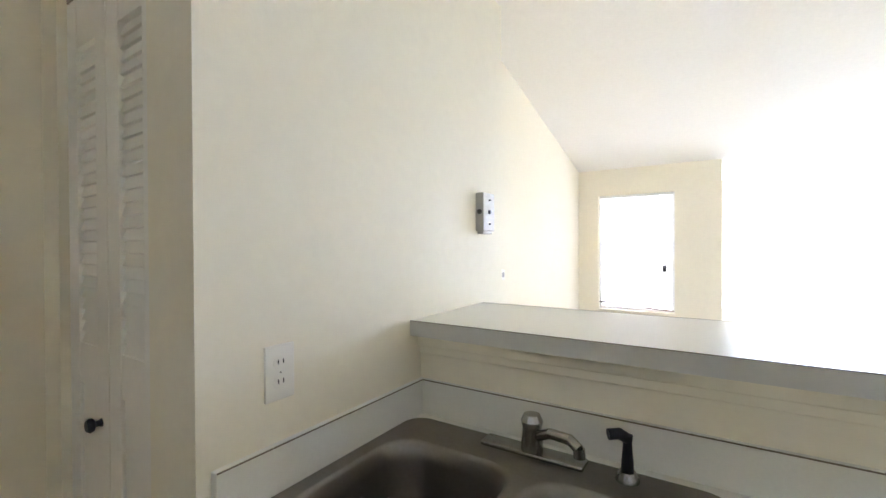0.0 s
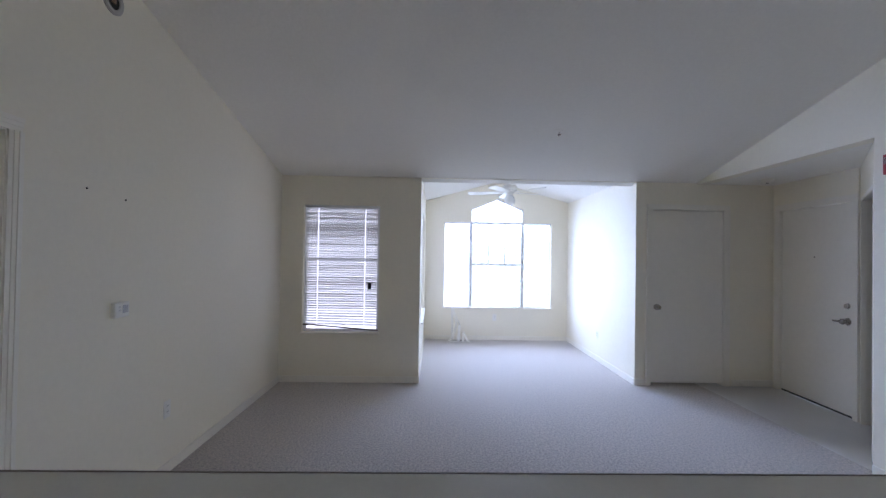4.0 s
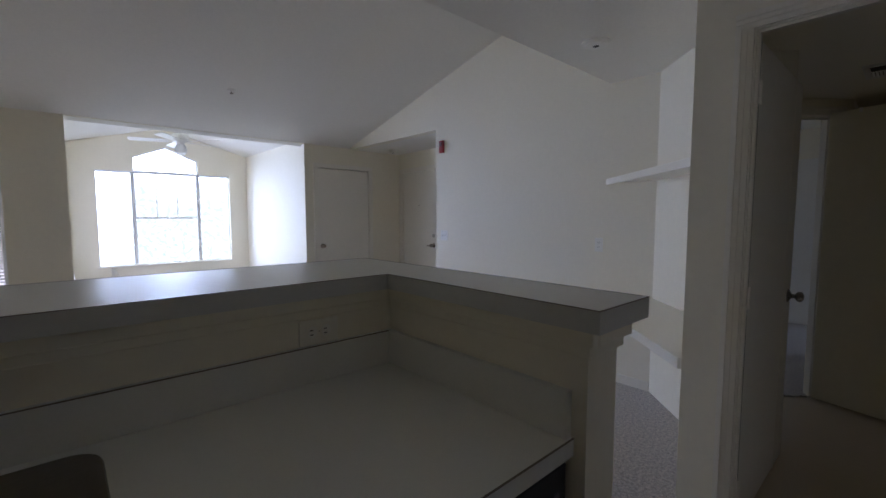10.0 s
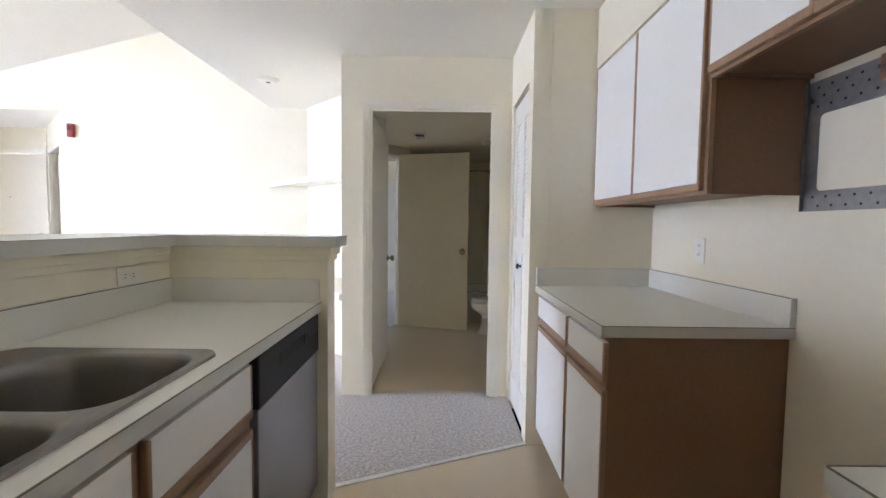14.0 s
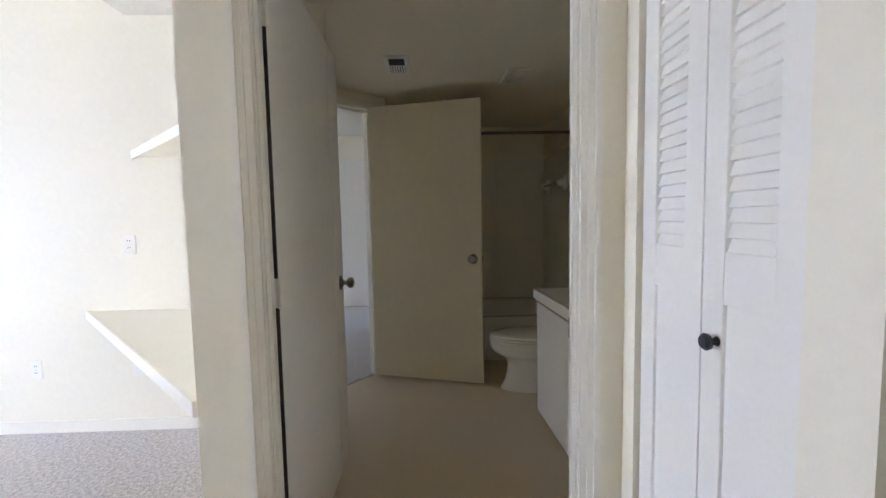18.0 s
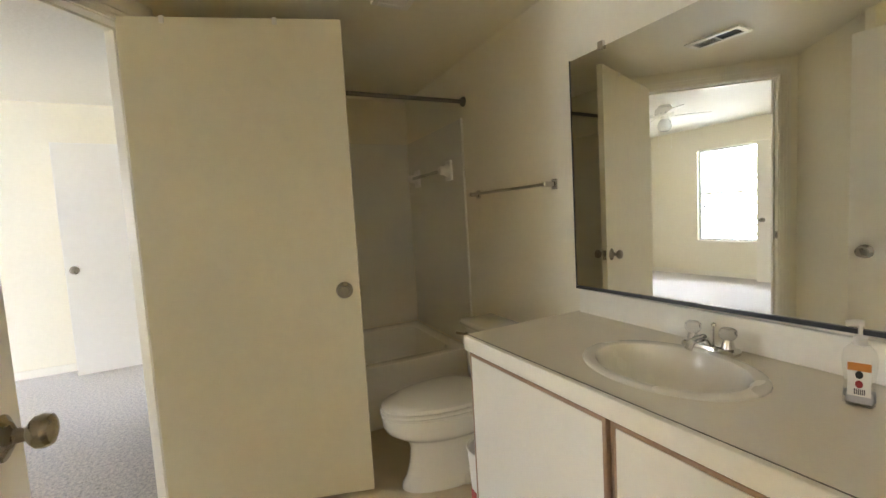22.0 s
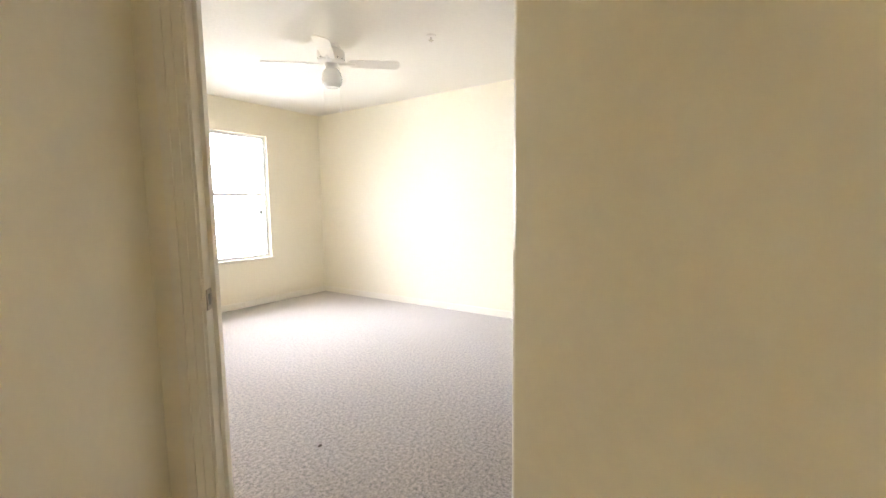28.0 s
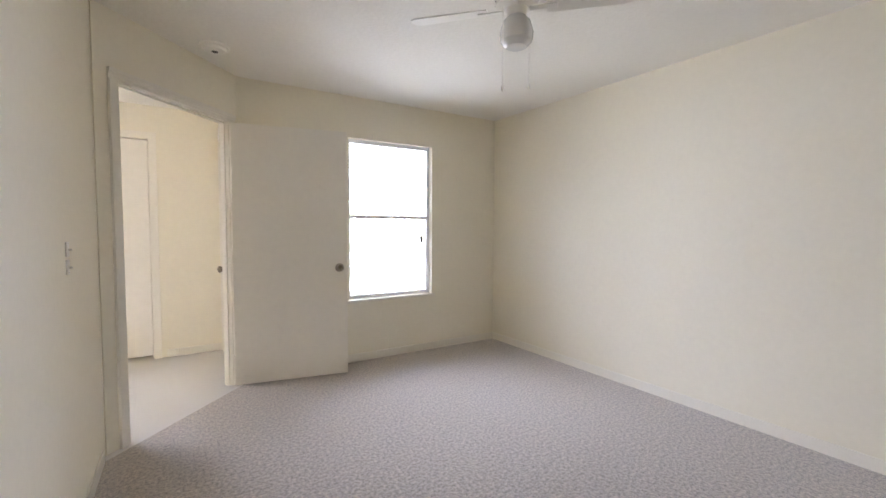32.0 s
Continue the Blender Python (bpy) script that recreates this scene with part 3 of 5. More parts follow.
def plate(name, m, gangs=1, kind="switch", label="", mat=None):
    """A wall plate; local y out of the wall, x along it, centre at the origin."""
    w = 0.07 + 0.046 * (gangs - 1)
    p = thing(name, label or f"white plastic wall {name.replace('_', ' ')} on cream wall", "outlet" if kind == "outlet" else "switch", m)
    part("cover", box((-w / 2, 0, -0.057), (w / 2, 0.006, 0.057), 0.003), mat or WHITE, p)
    for g in range(gangs):
        x = (g - (gangs - 1) / 2) * 0.046
        if kind == "switch":
            part("toggle", box((x - 0.005, 0.004, -0.012), (x + 0.005, 0.018, 0.004), 0.002), WHITE, p)
        elif kind == "outlet":
            for z in (-0.02, 0.02):
                s = part("socket", lathe(bmesh.new(), [(0, 0.0055), (0.0165, 0.0055), (0.0165, 0.0075), (0, 0.008)], pose(x, 0, z, -90, 0, 0), squash=(1, 0.85)), WHITE, p)
                bm = bmesh.new()
                for dx in (-0.006, 0.006):
                    cuboid(bm, (x + dx - 0.0012, 0.007, z - 0.002), (x + dx + 0.0012, 0.0085, z + 0.007))
                part("slots", bm, BLACK, s)
        for z in (-0.042, 0.042) if kind != "outlet" else (0.0,):
            part("screw", lathe(bmesh.new(), [(0, 0.005), (0.003, 0.005), (0.002, 0.0072), (0, 0.0072)], pose(x, 0, z, -90, 0, 0), sides=8), CHROME, p)
    return p


def baseboard(name, a, b, h=0.075):
    """A baseboard in front of a wall that lies to the right of the way from a to b."""
    a, b = Vector(a), Vector(b)
    d = b - a
    ang = math.degrees(math.atan2(d.y, d.x))
    bm = box((0, 0.001, 0.0), (d.length, 0.010, h), 0.003)
    return tagged(part(name, bm, TRIM, m=pose(a.x, a.y, 0, 0, 0, ang)), "cream painted low wooden baseboard", "baseboard", kind="structure")


def sprinkler(m, label):
    s = thing("sprinkler", label, "sprinkler", m)
    part("escutcheon", lathe(bmesh.new(), [(0, 0), (0.036, 0), (0.034, -0.006), (0.014, -0.012), (0, -0.012)]), WHITE, s, smooth=True)
    part("deflector", lathe(bmesh.new(), [(0.008, -0.010), (0.008, -0.032), (0.018, -0.034), (0.018, -0.036), (0, -0.037)]), CHROME, s, smooth=True)
    return s


def round_detector(name, m, label, r=0.07, drop=0.035, mat=None):
    s = thing(name, label, "detector", m)
    part("base", lathe(bmesh.new(), [(0, 0), (r, 0), (r, -drop * 0.35), (r * 0.97, -drop * 0.4), (0, -drop * 0.4)]), mat or WHITE, s, smooth=True)
    part("cap", lathe(bmesh.new(), [(0, -drop * 0.3), (r * 0.8, -drop * 0.4), (r * 0.74, -drop * 0.85), (r * 0.5, -drop), (0, -drop)]), mat or WHITE, s, smooth=True)
    part("sensor", lathe(bmesh.new(), [(0, -drop), (r * 0.22, -drop), (r * 0.2, -drop * 1.08), (0, -drop * 1.1)]), BLACK, s, smooth=True)
    return s


# ---- door frames and doors ----
bath_frame = door_frame("door_frame_bathroom", pose(BX, 0.30, 0, 0, 0, -90), 0.855, 2.04, BT, (True, False), False)
for a, b in (((0, 0.008, 0), (0.011, 0.028, 2.04)), ((0.844, 0.008, 0), (0.855, 0.028, 2.04)), ((0.011, 0.008, 2.029), (0.844, 0.028, 2.04))):
    part("stop", box(a, b, 0.001), TRIM, bath_frame)
bath_door = door_leaf("bathroom_door", "cream flush bathroom door standing open against the wall", pose(1.852, 0.321, 0, 0, 0, -0.4), 0.885, knob_z=0.925, swing=-1, mat=DOOR_CREAM)
for z in (0.20, 1.02, 1.83):
    part("hinge_plate", box((-0.046, -0.0035, z - 0.045), (0.003, 0.0005, z + 0.045), 0.0008), WHITE, bath_door, "white painted hinge plate")
part("hinge_edge", box((0.0002, -0.0172, 0.016), (0.0028, 0.0172, 2.029), 0), BARE, bath_door, "bare dark wood hinge edge")
ang_bath = math.degrees(math.atan2(AB1[1] - AB0[1], AB1[0] - AB0[0]))
door_frame("door_frame_bedroom_bath", pose(*AB0, 0, 0, 0, ang_bath) @ pose(0.174, 0, 0), 0.842, 2.05, 0.11)
dv = Vector((3.630 - 3.872, -0.538 - 0.270))
door_leaf("bedroom_bath_door", "cream flush door standing half open into the bathroom", pose(3.867, 0.2976, 0, 0, 0, math.degrees(math.atan2(dv.y, dv.x))), dv.length + 0.010, 2.07, 0.935, swing=1)
for s in (0.2, 0.7):
    k = tagged(part("over_door_hook", box((-0.009, -0.022, 2.045), (0.009, 0.022, 2.074), 0.002), WHITE, m=pose(3.867, 0.2976, 0, 0, 0, math.degrees(math.atan2(dv.y, dv.x))) @ pose(dv.length * s, 0, 0)), "small white plastic hook over the door top", "hook", "hooks on the bathroom door")
strike = part("strike_plate", box((0.0, 0.006, 0.939), (0.003, 0.040, 0.991), 0.001), NICKEL, bpy.data.objects["door_frame_bedroom_bath"], "metal latch strike plate")
# black plate painted for the shade inside the latch hole
part("latch_hole_shade", box((0.003, 0.014, 0.951), (0.0036, 0.029, 0.979), 0), BLACK, strike)
part("strike_plate", box((0.852, 0.032, 0.875), (0.8565, 0.063, 0.935), 0.001), NICKEL, bath_frame)
ang_bed = math.degrees(math.atan2(4.601 - 3.745, 4.075 - 3.307))
door_frame("door_frame_bedroom", pose(3.307, 3.745, 0, 0, 0, ang_bed) @ pose(0.140, 0, 0), 0.902, 2.05, 0.07, (True, False))
dv = Vector((4.866 - 4.010, 4.330 - 4.490))
door_leaf("bedroom_door", "cream flush bedroom door standing open in front of the window wall", pose(4.010, 4.490, 0, 0, 0, math.degrees(math.atan2(dv.y, dv.x))), dv.length, 2.04, 0.915, swing=1, mat=DOOR_CREAM)
dv = Vector((6.49 - 6.56, 1.315 - 0.43))
door_leaf("closet_door", "white flush closet door folded back against the bedroom wall", pose(6.56, 0.43, 0, 0, 0, math.degrees(math.atan2(dv.y, dv.x))), dv.length, 2.04, 0.945, swing=1, mat=DOOR_WHITE)
door_frame("door_frame_closet", pose(AX1 + 0.19, YF, 0), 0.855, 2.05, 0.12, (True, False))
door_leaf("coat_closet_door", "closed cream flush coat closet door with a round knob", pose(3.428, YF + 0.03, 0, 0, 0, 180), 0.85, 2.038, 0.912, swing=1, mat=DOOR_CREAM, low=0.03)
ENTRY = pose(4.02, YF, 0, 0, 0, -93)
door_frame("door_frame_entry", ENTRY @ pose(0.11, 0, 0), 0.89, 2.05, 0.12, (True, False))
entry = door_leaf("entry_door", "closed cream flush entry door with lever and deadbolt", ENTRY @ pose(0.115, 0.033, 0), 0.882, 2.038, 0.906, swing=-1, mat=DOOR_CREAM)
part("deadbolt", lathe(bmesh.new(), [(0, 0), (0.028, 0), (0.028, 0.006), (0.022, 0.012), (0.020, 0.022), (0, 0.023)], pose(0.817, -0.0175, 1.055, 90, 0, 0)), CHROME, entry, "bright metal deadbolt", smooth=True)
part("lever", bar(bmesh.new(), [(0.817, -0.075, 0.906), (0.77, -0.08, 0.905), (0.722, -0.072, 0.902)], 0.009), NICKEL, entry, "lever handle on the entry door", smooth=True)
part("sweep", box((0.01, -0.024, 0.004), (0.872, -0.0175, 0.022), 0.002), BLACK, entry, "dark door bottom sweep")
part("spy_hole", lathe(bmesh.new(), [(0, 0), (0.009, 0), (0.008, 0.004), (0, 0.004)], pose(0.44, -0.0175, 1.52, 90, 0, 0), sides=12), NICKEL, entry)
door_frame("door_frame_hall", pose(XW, 1.61, 0, 0, 0, 90), 0.91, 1.965, 0.12)
door_leaf("hall_door", "closed cream flush hall door in the living room wall", pose(XW - 0.102, 1.613, 0, 0, 0, 90), 0.90, 1.955, 0.945, swing=1, mat=DOOR_CREAM)


def bifold(name, m, knob_x, w=0.49, h=2.03):
    """Two louvred leaves; local x along, y out to the room."""
    d = thing(name, "white painted louvred bifold closet door with a dark knob", "closet door", m)
    half = w / 2
    sl = bmesh.new()
    cuboid(sl, (-(half - 0.124) / 2, -0.018, -0.0035), ((half - 0.124) / 2, 0.018, 0.0035))
    slat_mesh = None
    for i in (0, 1):
        x0 = i * half + 0.002
        x1 = x0 + half - 0.004
        lf = part("leaf", box((x0, -0.014, 0.008), (x0 + 0.062, 0.014, h), 0.002), WHITE, d)
        part("stile", box((x1 - 0.062, -0.014, 0.008), (x1, 0.014, h), 0.002), WHITE, lf)
        for z0, z1 in ((0.008, 0.20), (1.06, 1.16), (h - 0.13, h)):
            part("rail", box((x0 + 0.062, -0.013, z0), (x1 - 0.062, 0.013, z1), 0.001), WHITE, lf)
        part("lower_panel", box((x0 + 0.06, -0.006, 0.20), (x1 - 0.06, 0.006, 1.06), 0.001), WHITE, lf)
        n = 26
        for j in range(n):
            z = 1.175 + (h - 0.145 - 1.175) * j / (n - 1)
            if slat_mesh is None:
                o = part("slat", sl, WHITE, lf)
                slat_mesh = o.data
            else:
                o = new("slat", slat_mesh)
                o.parent = lf
            o.matrix_basis = pose((x0 + x1) / 2, 0, z, -71, 0, 0)
    k = part("knob", lathe(bmesh.new(), [(0, 0), (0.010, 0), (0.007, 0.006), (0.007, 0.012), (0.015, 0.017), (0.017, 0.024), (0.012, 0.030), (0, 0.031)], pose(knob_x, 0.014, 0.985, -90, 0, 0)), BLACK, d, "small dark round knob", smooth=True)
    part("track", box((0, -0.014, h + 0.004), (w, 0.014, h + 0.019), 0.001), NICKEL, d, "metal head track")
    return d


bifold("louvred_closet_door", pose(1.190, -0.716, 0), 0.195)
bifold("louvred_pantry_door", pose(-1.132, 0.325, 0, 0, 0, 180), 0.29)

# ---- kitchen ----
knee = [(KX, 0.956), (0.55, 0.956), (0.55, 0.285), (0.67, 0.285), (0.67, 1.075), (KX, 1.075)]
tagged(part("knee_wall", prism(bmesh.new(), knee, 0, 1.135), PAINT), "cream painted knee wall under the breakfast bar", "wall", kind="structure")
bt = thing("breakfast_bar_top", "pale grey laminate breakfast bar top with squared edge", "bar top")
part("surface", prism(bmesh.new(), [(KX + 0.001, 0.903), (0.508, 0.903), (0.508, 0.243), (0.712, 0.243), (0.712, 1.357), (KX + 0.001, 1.357)], 1.135, 1.18), LAMINATE, bt)
for a, b in (((KX + 0.001, 0.900, 1.136), (0.505, 0.9028, 1.1785)), ((0.505, 0.2428, 1.136), (0.5078, 0.903, 1.1785)), ((0.505, 0.240, 1.136), (0.715, 0.2428, 1.1785)),
             ((0.7122, 0.240, 1.136), (0.715, 1.36, 1.1785)), ((KX + 0.001, 1.3572, 1.136), (0.715, 1.36, 1.1785))):
    part("edge_band", box(a, b, 0), EDGE, bt, "grey laminate edge")
for a, b in (((KX + 0.001, 0.8995, 1.1790), (0.5045, 0.9028, 1.1806)), ((0.5045, 0.2428, 1.1790), (0.5078, 0.903, 1.1806)), ((0.5045, 0.2395, 1.1790), (0.7155, 0.2428, 1.1806)),
             ((0.7122, 0.2395, 1.1790), (0.7155, 1.3605, 1.1806)), ((KX + 0.001, 1.3572, 1.1790), (0.7155, 1.3605, 1.1806))):
    part("seam", box(a, b, 0), SEAM, bt, "thin dark laminate seam")
mould = thing("bar_moulding", "cream painted moulding under the bar top", "moulding", kind="structure")
for z0, th in ((1.075, 0.010), (1.10, 0.022)):
    part("strip", box((KX + 0.001, 0.9555 - th, z0), (0.55 - th, 0.9555, 1.1345), 0.003), PAINT, mould)
    part("strip", box((0.5495 - th, 0.285 - th, z0), (0.5495, 0.9555 - th - 0.001, 1.1345), 0.003), PAINT, mould)
    part("strip", box((0.55, 0.2845 - th, z0), (0.67 + th, 0.2845, 1.1345), 0.003), PAINT, mould)
    part("strip", box((0.6705, 0.285, z0), (0.6705 + th, 1.075, 1.1345), 0.003), PAINT, mould)

SX0, SX1, SY0, SY1 = -0.935, -0.165, 0.362, 0.90     # sink
wt = thing("worktop", "pale grey speckled laminate sink worktop with splashback", "worktop")
bm = bmesh.new()
square = lambda x0, y0, x1, y1, z: [bm.verts.new((x, y, z)) for x, y in ((x0, y0), (x1, y0), (x1, y1), (x0, y1))]
loops = [square(KX + 0.001, 0.314, 0.549, 0.955, z) for z in (0.862, 0.900)] + [square(SX0 + 0.02, SY0 + 0.02, SX1 - 0.02, SY1 - 0.02, z) for z in (0.900, 0.862)]
for p, q in zip(loops, loops[1:] + loops[:1]):
    for i in range(4):
        bm.faces.new((p[i], p[(i + 1) % 4], q[(i + 1) % 4], q[i]))
part("surface", bm, LAMINATE, wt)
part("edge_band", box((KX + 0.001, 0.311, 0.863), (0.549, 0.3138, 0.8985), 0), EDGE, wt, "grey laminate edge")
part("seam", box((KX + 0.001, 0.3105, 0.8986), (0.549, 0.3138, 0.9006), 0), SEAM, wt, "thin dark laminate seam")
part("splashback", box((KX + 0.001, 0.936, 0.900), (0.549, 0.955, 1.000), 0.002), LAMINATE, wt)
part("splashback", box((KX + 0.001, 0.315, 0.900), (KX + 0.020, 0.936, 1.000), 0.002), LAMINATE, wt)
part("seam", box((KX + 0.020, 0.9345, 0.9985), (0.530, 0.9375, 1.0008), 0), SEAM, wt)
part("seam", box((KX + 0.0185, 0.316, 0.9985), (KX + 0.0212, 0.9344, 1.0008), 0), SEAM, wt)
part("splashback", box((0.530, 0.317, 0.900), (0.549, 0.936, 1.000), 0.002), LAMINATE, wt)


def rounded(cx, cy, w, h, r, z, n=6):
    pts = []
    for qx, qy, a0 in ((1, 1, 0), (-1, 1, 90), (-1, -1, 180), (1, -1, 270)):
        for i in range(n + 1):
            a = radians(a0 + 90 * i / n)
            pts.append(Vector((cx + qx * (w / 2 - r) + r * math.cos(a), cy + qy * (h / 2 - r) + r * math.sin(a), z)))
    return pts


def ring(bm, pts):
    return [bm.verts.new(p) for p in pts]


def skin(bm, p, q):
    n = len(p)
    for i in range(n):
        j = (i + 1) % n
        bm.faces.new((p[i], p[j], q[j], q[i]))


sink = thing("kitchen_sink", "double bowl stainless steel kitchen sink set in the worktop", "sink")
scx, scy, sw, sh = (SX0 + SX1) / 2, (SY0 + SY1) / 2, SX1 - SX0, SY1 - SY0
bm = bmesh.new()
rim0 = ring(bm, rounded(scx, scy, sw, sh, 0.055, 0.9005))
rim1 = ring(bm, rounded(scx, scy, sw - 0.006, sh - 0.006, 0.053, 0.9075))
rim2 = ring(bm, rounded(scx, scy, sw - 0.022, sh - 0.022, 0.046, 0.9045))
skin(bm, rim0, rim1)
skin(bm, rim1, rim2)
holes = []
for c, wd in ((SX0 + 0.205, 0.345), (SX1 - 0.200, 0.335)):
    holes.append((c, wd, ring(bm, rounded(c, scy - 0.045, wd, 0.40, 0.085, 0.9045))))
edges = []
for loop in [rim2] + [h[2] for h in holes]:
    for i in range(len(loop)):
        e = bm.edges.get((loop[i], loop[(i + 1) % len(loop)]))
        edges.append(e or bm.edges.new((loop[i], loop[(i + 1) % len(loop)])))
bmesh.ops.triangle_fill(bm, edges=edges, use_beauty=True)
for c, wd, top in holes:
    prev = top
    for inset, z, r in ((0.005, 0.9025, 0.083), (0.011, 0.894, 0.080), (0.018, 0.86, 0.078), (0.028, 0.765, 0.075), (0.036, 0.747, 0.07), (0.055, 0.735, 0.065), (0.10, 0.730, 0.05)):
        nxt = ring(bm, rounded(c, scy - 0.045, wd - 2 * inset, 0.40 - 2 * inset, r, z))
        skin(bm, prev, nxt)
        prev = nxt
    bm.faces.new(prev)
part("basin", bm, STEEL, sink, smooth=True)
for c, wd, _ in holes:
    part("drain", lathe(bmesh.new(), [(0.0, 0.7325), (0.028, 0.7325), (0.04, 0.7345), (0.042, 0.7325)], pose(c, scy - 0.03, 0)), CHROME, sink, smooth=True)
    part("drain_cup", lathe(bmesh.new(), [(0.0, 0.7335), (0.012, 0.7335), (0.012, 0.736), (0, 0.737)], pose(c, scy - 0.03, 0)), BLACK, sink, smooth=True)
fx, fy = -0.565, 0.862
fa = thing("kitchen_faucet", "single lever chrome kitchen faucet behind the sink", "faucet")
part("deck_plate", cuboid(bmesh.new(), (fx - 0.125, fy - 0.026, 0.905), (fx + 0.125, fy + 0.026, 0.918), 0.012), FAUCET, fa, smooth=True)
part("body", lathe(bmesh.new(), [(0, 0.917), (0.026, 0.917), (0.024, 0.95), (0.022, 0.965), (0.023, 0.975), (0.0, 0.977)], pose(fx, fy, 0)), FAUCET, fa, smooth=True)
part("lever", lathe(bmesh.new(), [(0, 0.975), (0.024, 0.975), (0.026, 0.985), (0.019, 1.0), (0, 1.003)], pose(fx, fy, 0)), FAUCET, fa, smooth=True)
part("spout", bar(bmesh.new(), [(fx, fy, 0.945), (fx + 0.05, fy - 0.018, 0.972), (fx + 0.10, fy - 0.038, 0.978), (fx + 0.122, fy - 0.046, 0.966)], 0.0115, 12), FAUCET, fa, smooth=True)
part("aerator", tube(bmesh.new(), (fx + 0.122, fy - 0.046, 0.968), (fx + 0.124, fy - 0.047, 0.948), 0.0125, sides=14), FAUCET, fa, smooth=True)
spx, spy = -0.355, 0.862
sp = thing("side_sprayer", "black plastic side sprayer standing on the sink deck", "sprayer")
part("base_ring", lathe(bmesh.new(), [(0, 0.905), (0.024, 0.905), (0.022, 0.915), (0.016, 0.925), (0, 0.925)], pose(spx, spy, 0)), FAUCET, sp, smooth=True)
part("handle", lathe(bmesh.new(), [(0, 0.92), (0.013, 0.922), (0.012, 0.945), (0.010, 0.965), (0.009, 0.985), (0.011, 1.0), (0, 1.003)], pose(spx, spy, 0)), BLACK, sp, smooth=True)
part("nozzle", bar(bmesh.new(), [(spx, spy, 0.992), (spx - 0.014, spy - 0.010, 1.004), (spx - 0.034, spy - 0.022, 1.002)], 0.0115, 12), BLACK, sp, smooth=True)


def front(name, parent, x0, x1, z0, z1, y, out, pull, white=None, ph=0.025):
    """A slab cabinet front with an oak finger pull along its top or bottom edge; out is +1 or -1 along y."""
    f = part(name, box((x0, y, z0 + (ph + 0.001 if pull == "low" else 0)), (x1, y + out * 0.018, z1 - (ph + 0.001 if pull == "top" else 0)), 0.0015), white or CABINET, parent)
    zz = (z1 - ph, z1) if pull == "top" else (z0, z0 + ph)
    part("pull_strip", box((x0, y, zz[0]), (x1, y + out * 0.020, zz[1]), 0.004), OAK, f, "oak finger pull strip")
    for xs in (x0, x1):
        part("edge_strip", box((xs - 0.006, y, z0 + 0.001), (xs + 0.006, y + out * 0.0195, z1 - 0.001), 0.004), OAK, f)
    return f


sb = thing("sink_base_cabinet", "white melamine sink base cabinet with oak finger pulls", "cabinet")
part("carcass", box((KX + 0.002, 0.361, 0.10), (-0.068, 0.94, 0.70), 0.001), OAK, sb)
part("face_frame", box((KX + 0.002, 0.3435, 0.10), (-0.068, 0.3605, 0.861), 0.001), OAK, sb)
part("toe_kick", box((KX + 0.002, 0.42, 0.0), (-0.068, 0.43, 0.099), 0), DARK, sb)
for x0, x1 in ((-0.945, -0.545), (-0.505, -0.095)):
    front("drawer_front", sb, x0, x1, 0.690, 0.842, 0.343, -1, "low")
    front("door", sb, x0, x1, 0.115, 0.660, 0.343, -1, "top")
dw = thing("dishwasher", "dishwasher with black control panel and stainless door", "dishwasher")
part("tub", box((-0.058, 0.375, 0.02), (0.542, 0.93, 0.858), 0.002), BLACK, dw)
part("door_panel", box((-0.050, 0.327, 0.105), (0.538, 0.374, 0.690), 0.004), APPLIANCE, dw, "brushed steel door")
cp = part("control_panel", box((-0.055, 0.321, 0.694), (0.541, 0.374, 0.852), 0.006), PANEL_BLACK, dw, "matt black control panel")
# flat dark block gives the shade of a handle recess
part("handle_recess_shade", box((0.10, 0.3185, 0.775), (0.33, 0.3225, 0.812), 0.002), DARK, cp)
part("latch", box((0.34, 0.316, 0.775), (0.375, 0.323, 0.812), 0.003), PANEL_BLACK, cp)
for i in range(4):
    part("button", box((0.40 + 0.03 * i, 0.318, 0.785), (0.42 + 0.03 * i, 0.322, 0.80), 0.001), BLACK, cp)
part("toe_panel", box((-0.05, 0.39, 0.02), (0.538, 0.40, 0.10), 0.001), BLACK, dw)

rt = thing("side_worktop", "pale grey laminate worktop with low splashback", "worktop")
part("surface", box((0.118, -0.729, 0.872), (1.0745, SY + 0.0005, 0.910), 0), LAMINATE, rt)
part("edge_band", box((0.115, -0.729, 0.873), (0.1178, SY + 0.001, 0.9085), 0), EDGE, rt, "grey laminate edge")
part("edge_band", box((0.115, -0.7288, 0.873), (1.0745, -0.726, 0.9085), 0), EDGE, rt, "grey laminate edge")
part("splashback", box((0.118, SY + 0.0005, 0.910), (1.0745, SY + 0.019, 1.008), 0.002), LAMINATE, rt)
part("splashback", box((1.0555, SY + 0.019, 0.910), (1.0745, -0.728, 1.008), 0.002), LAMINATE, rt)
part("end_band", box((0.1155, SY + 0.0005, 0.910), (0.118, SY + 0.019, 1.008), 0), EDGE, rt)
part("seam", box((0.1145, -0.7285, 0.9086), (0.1178, SY + 0.001, 0.9106), 0), SEAM, rt, "thin dark laminate seam")
part("seam", box((0.1145, -0.7285, 0.9086), (1.0745, -0.7255, 0.9106), 0), SEAM, rt)
part("seam", box((0.118, SY + 0.0175, 1.0065), (1.0555, SY + 0.0205, 1.0088), 0), SEAM, rt)
rb = thing("base_cabinet", "white fronted base cabinet with brown wood grain side", "cabinet")
part("side_panel", box((0.135, -0.757, 0.0), (0.150, SY + 0.002, 0.871), 0.001), BROWN, rb, "dark brown wood grain side panel")
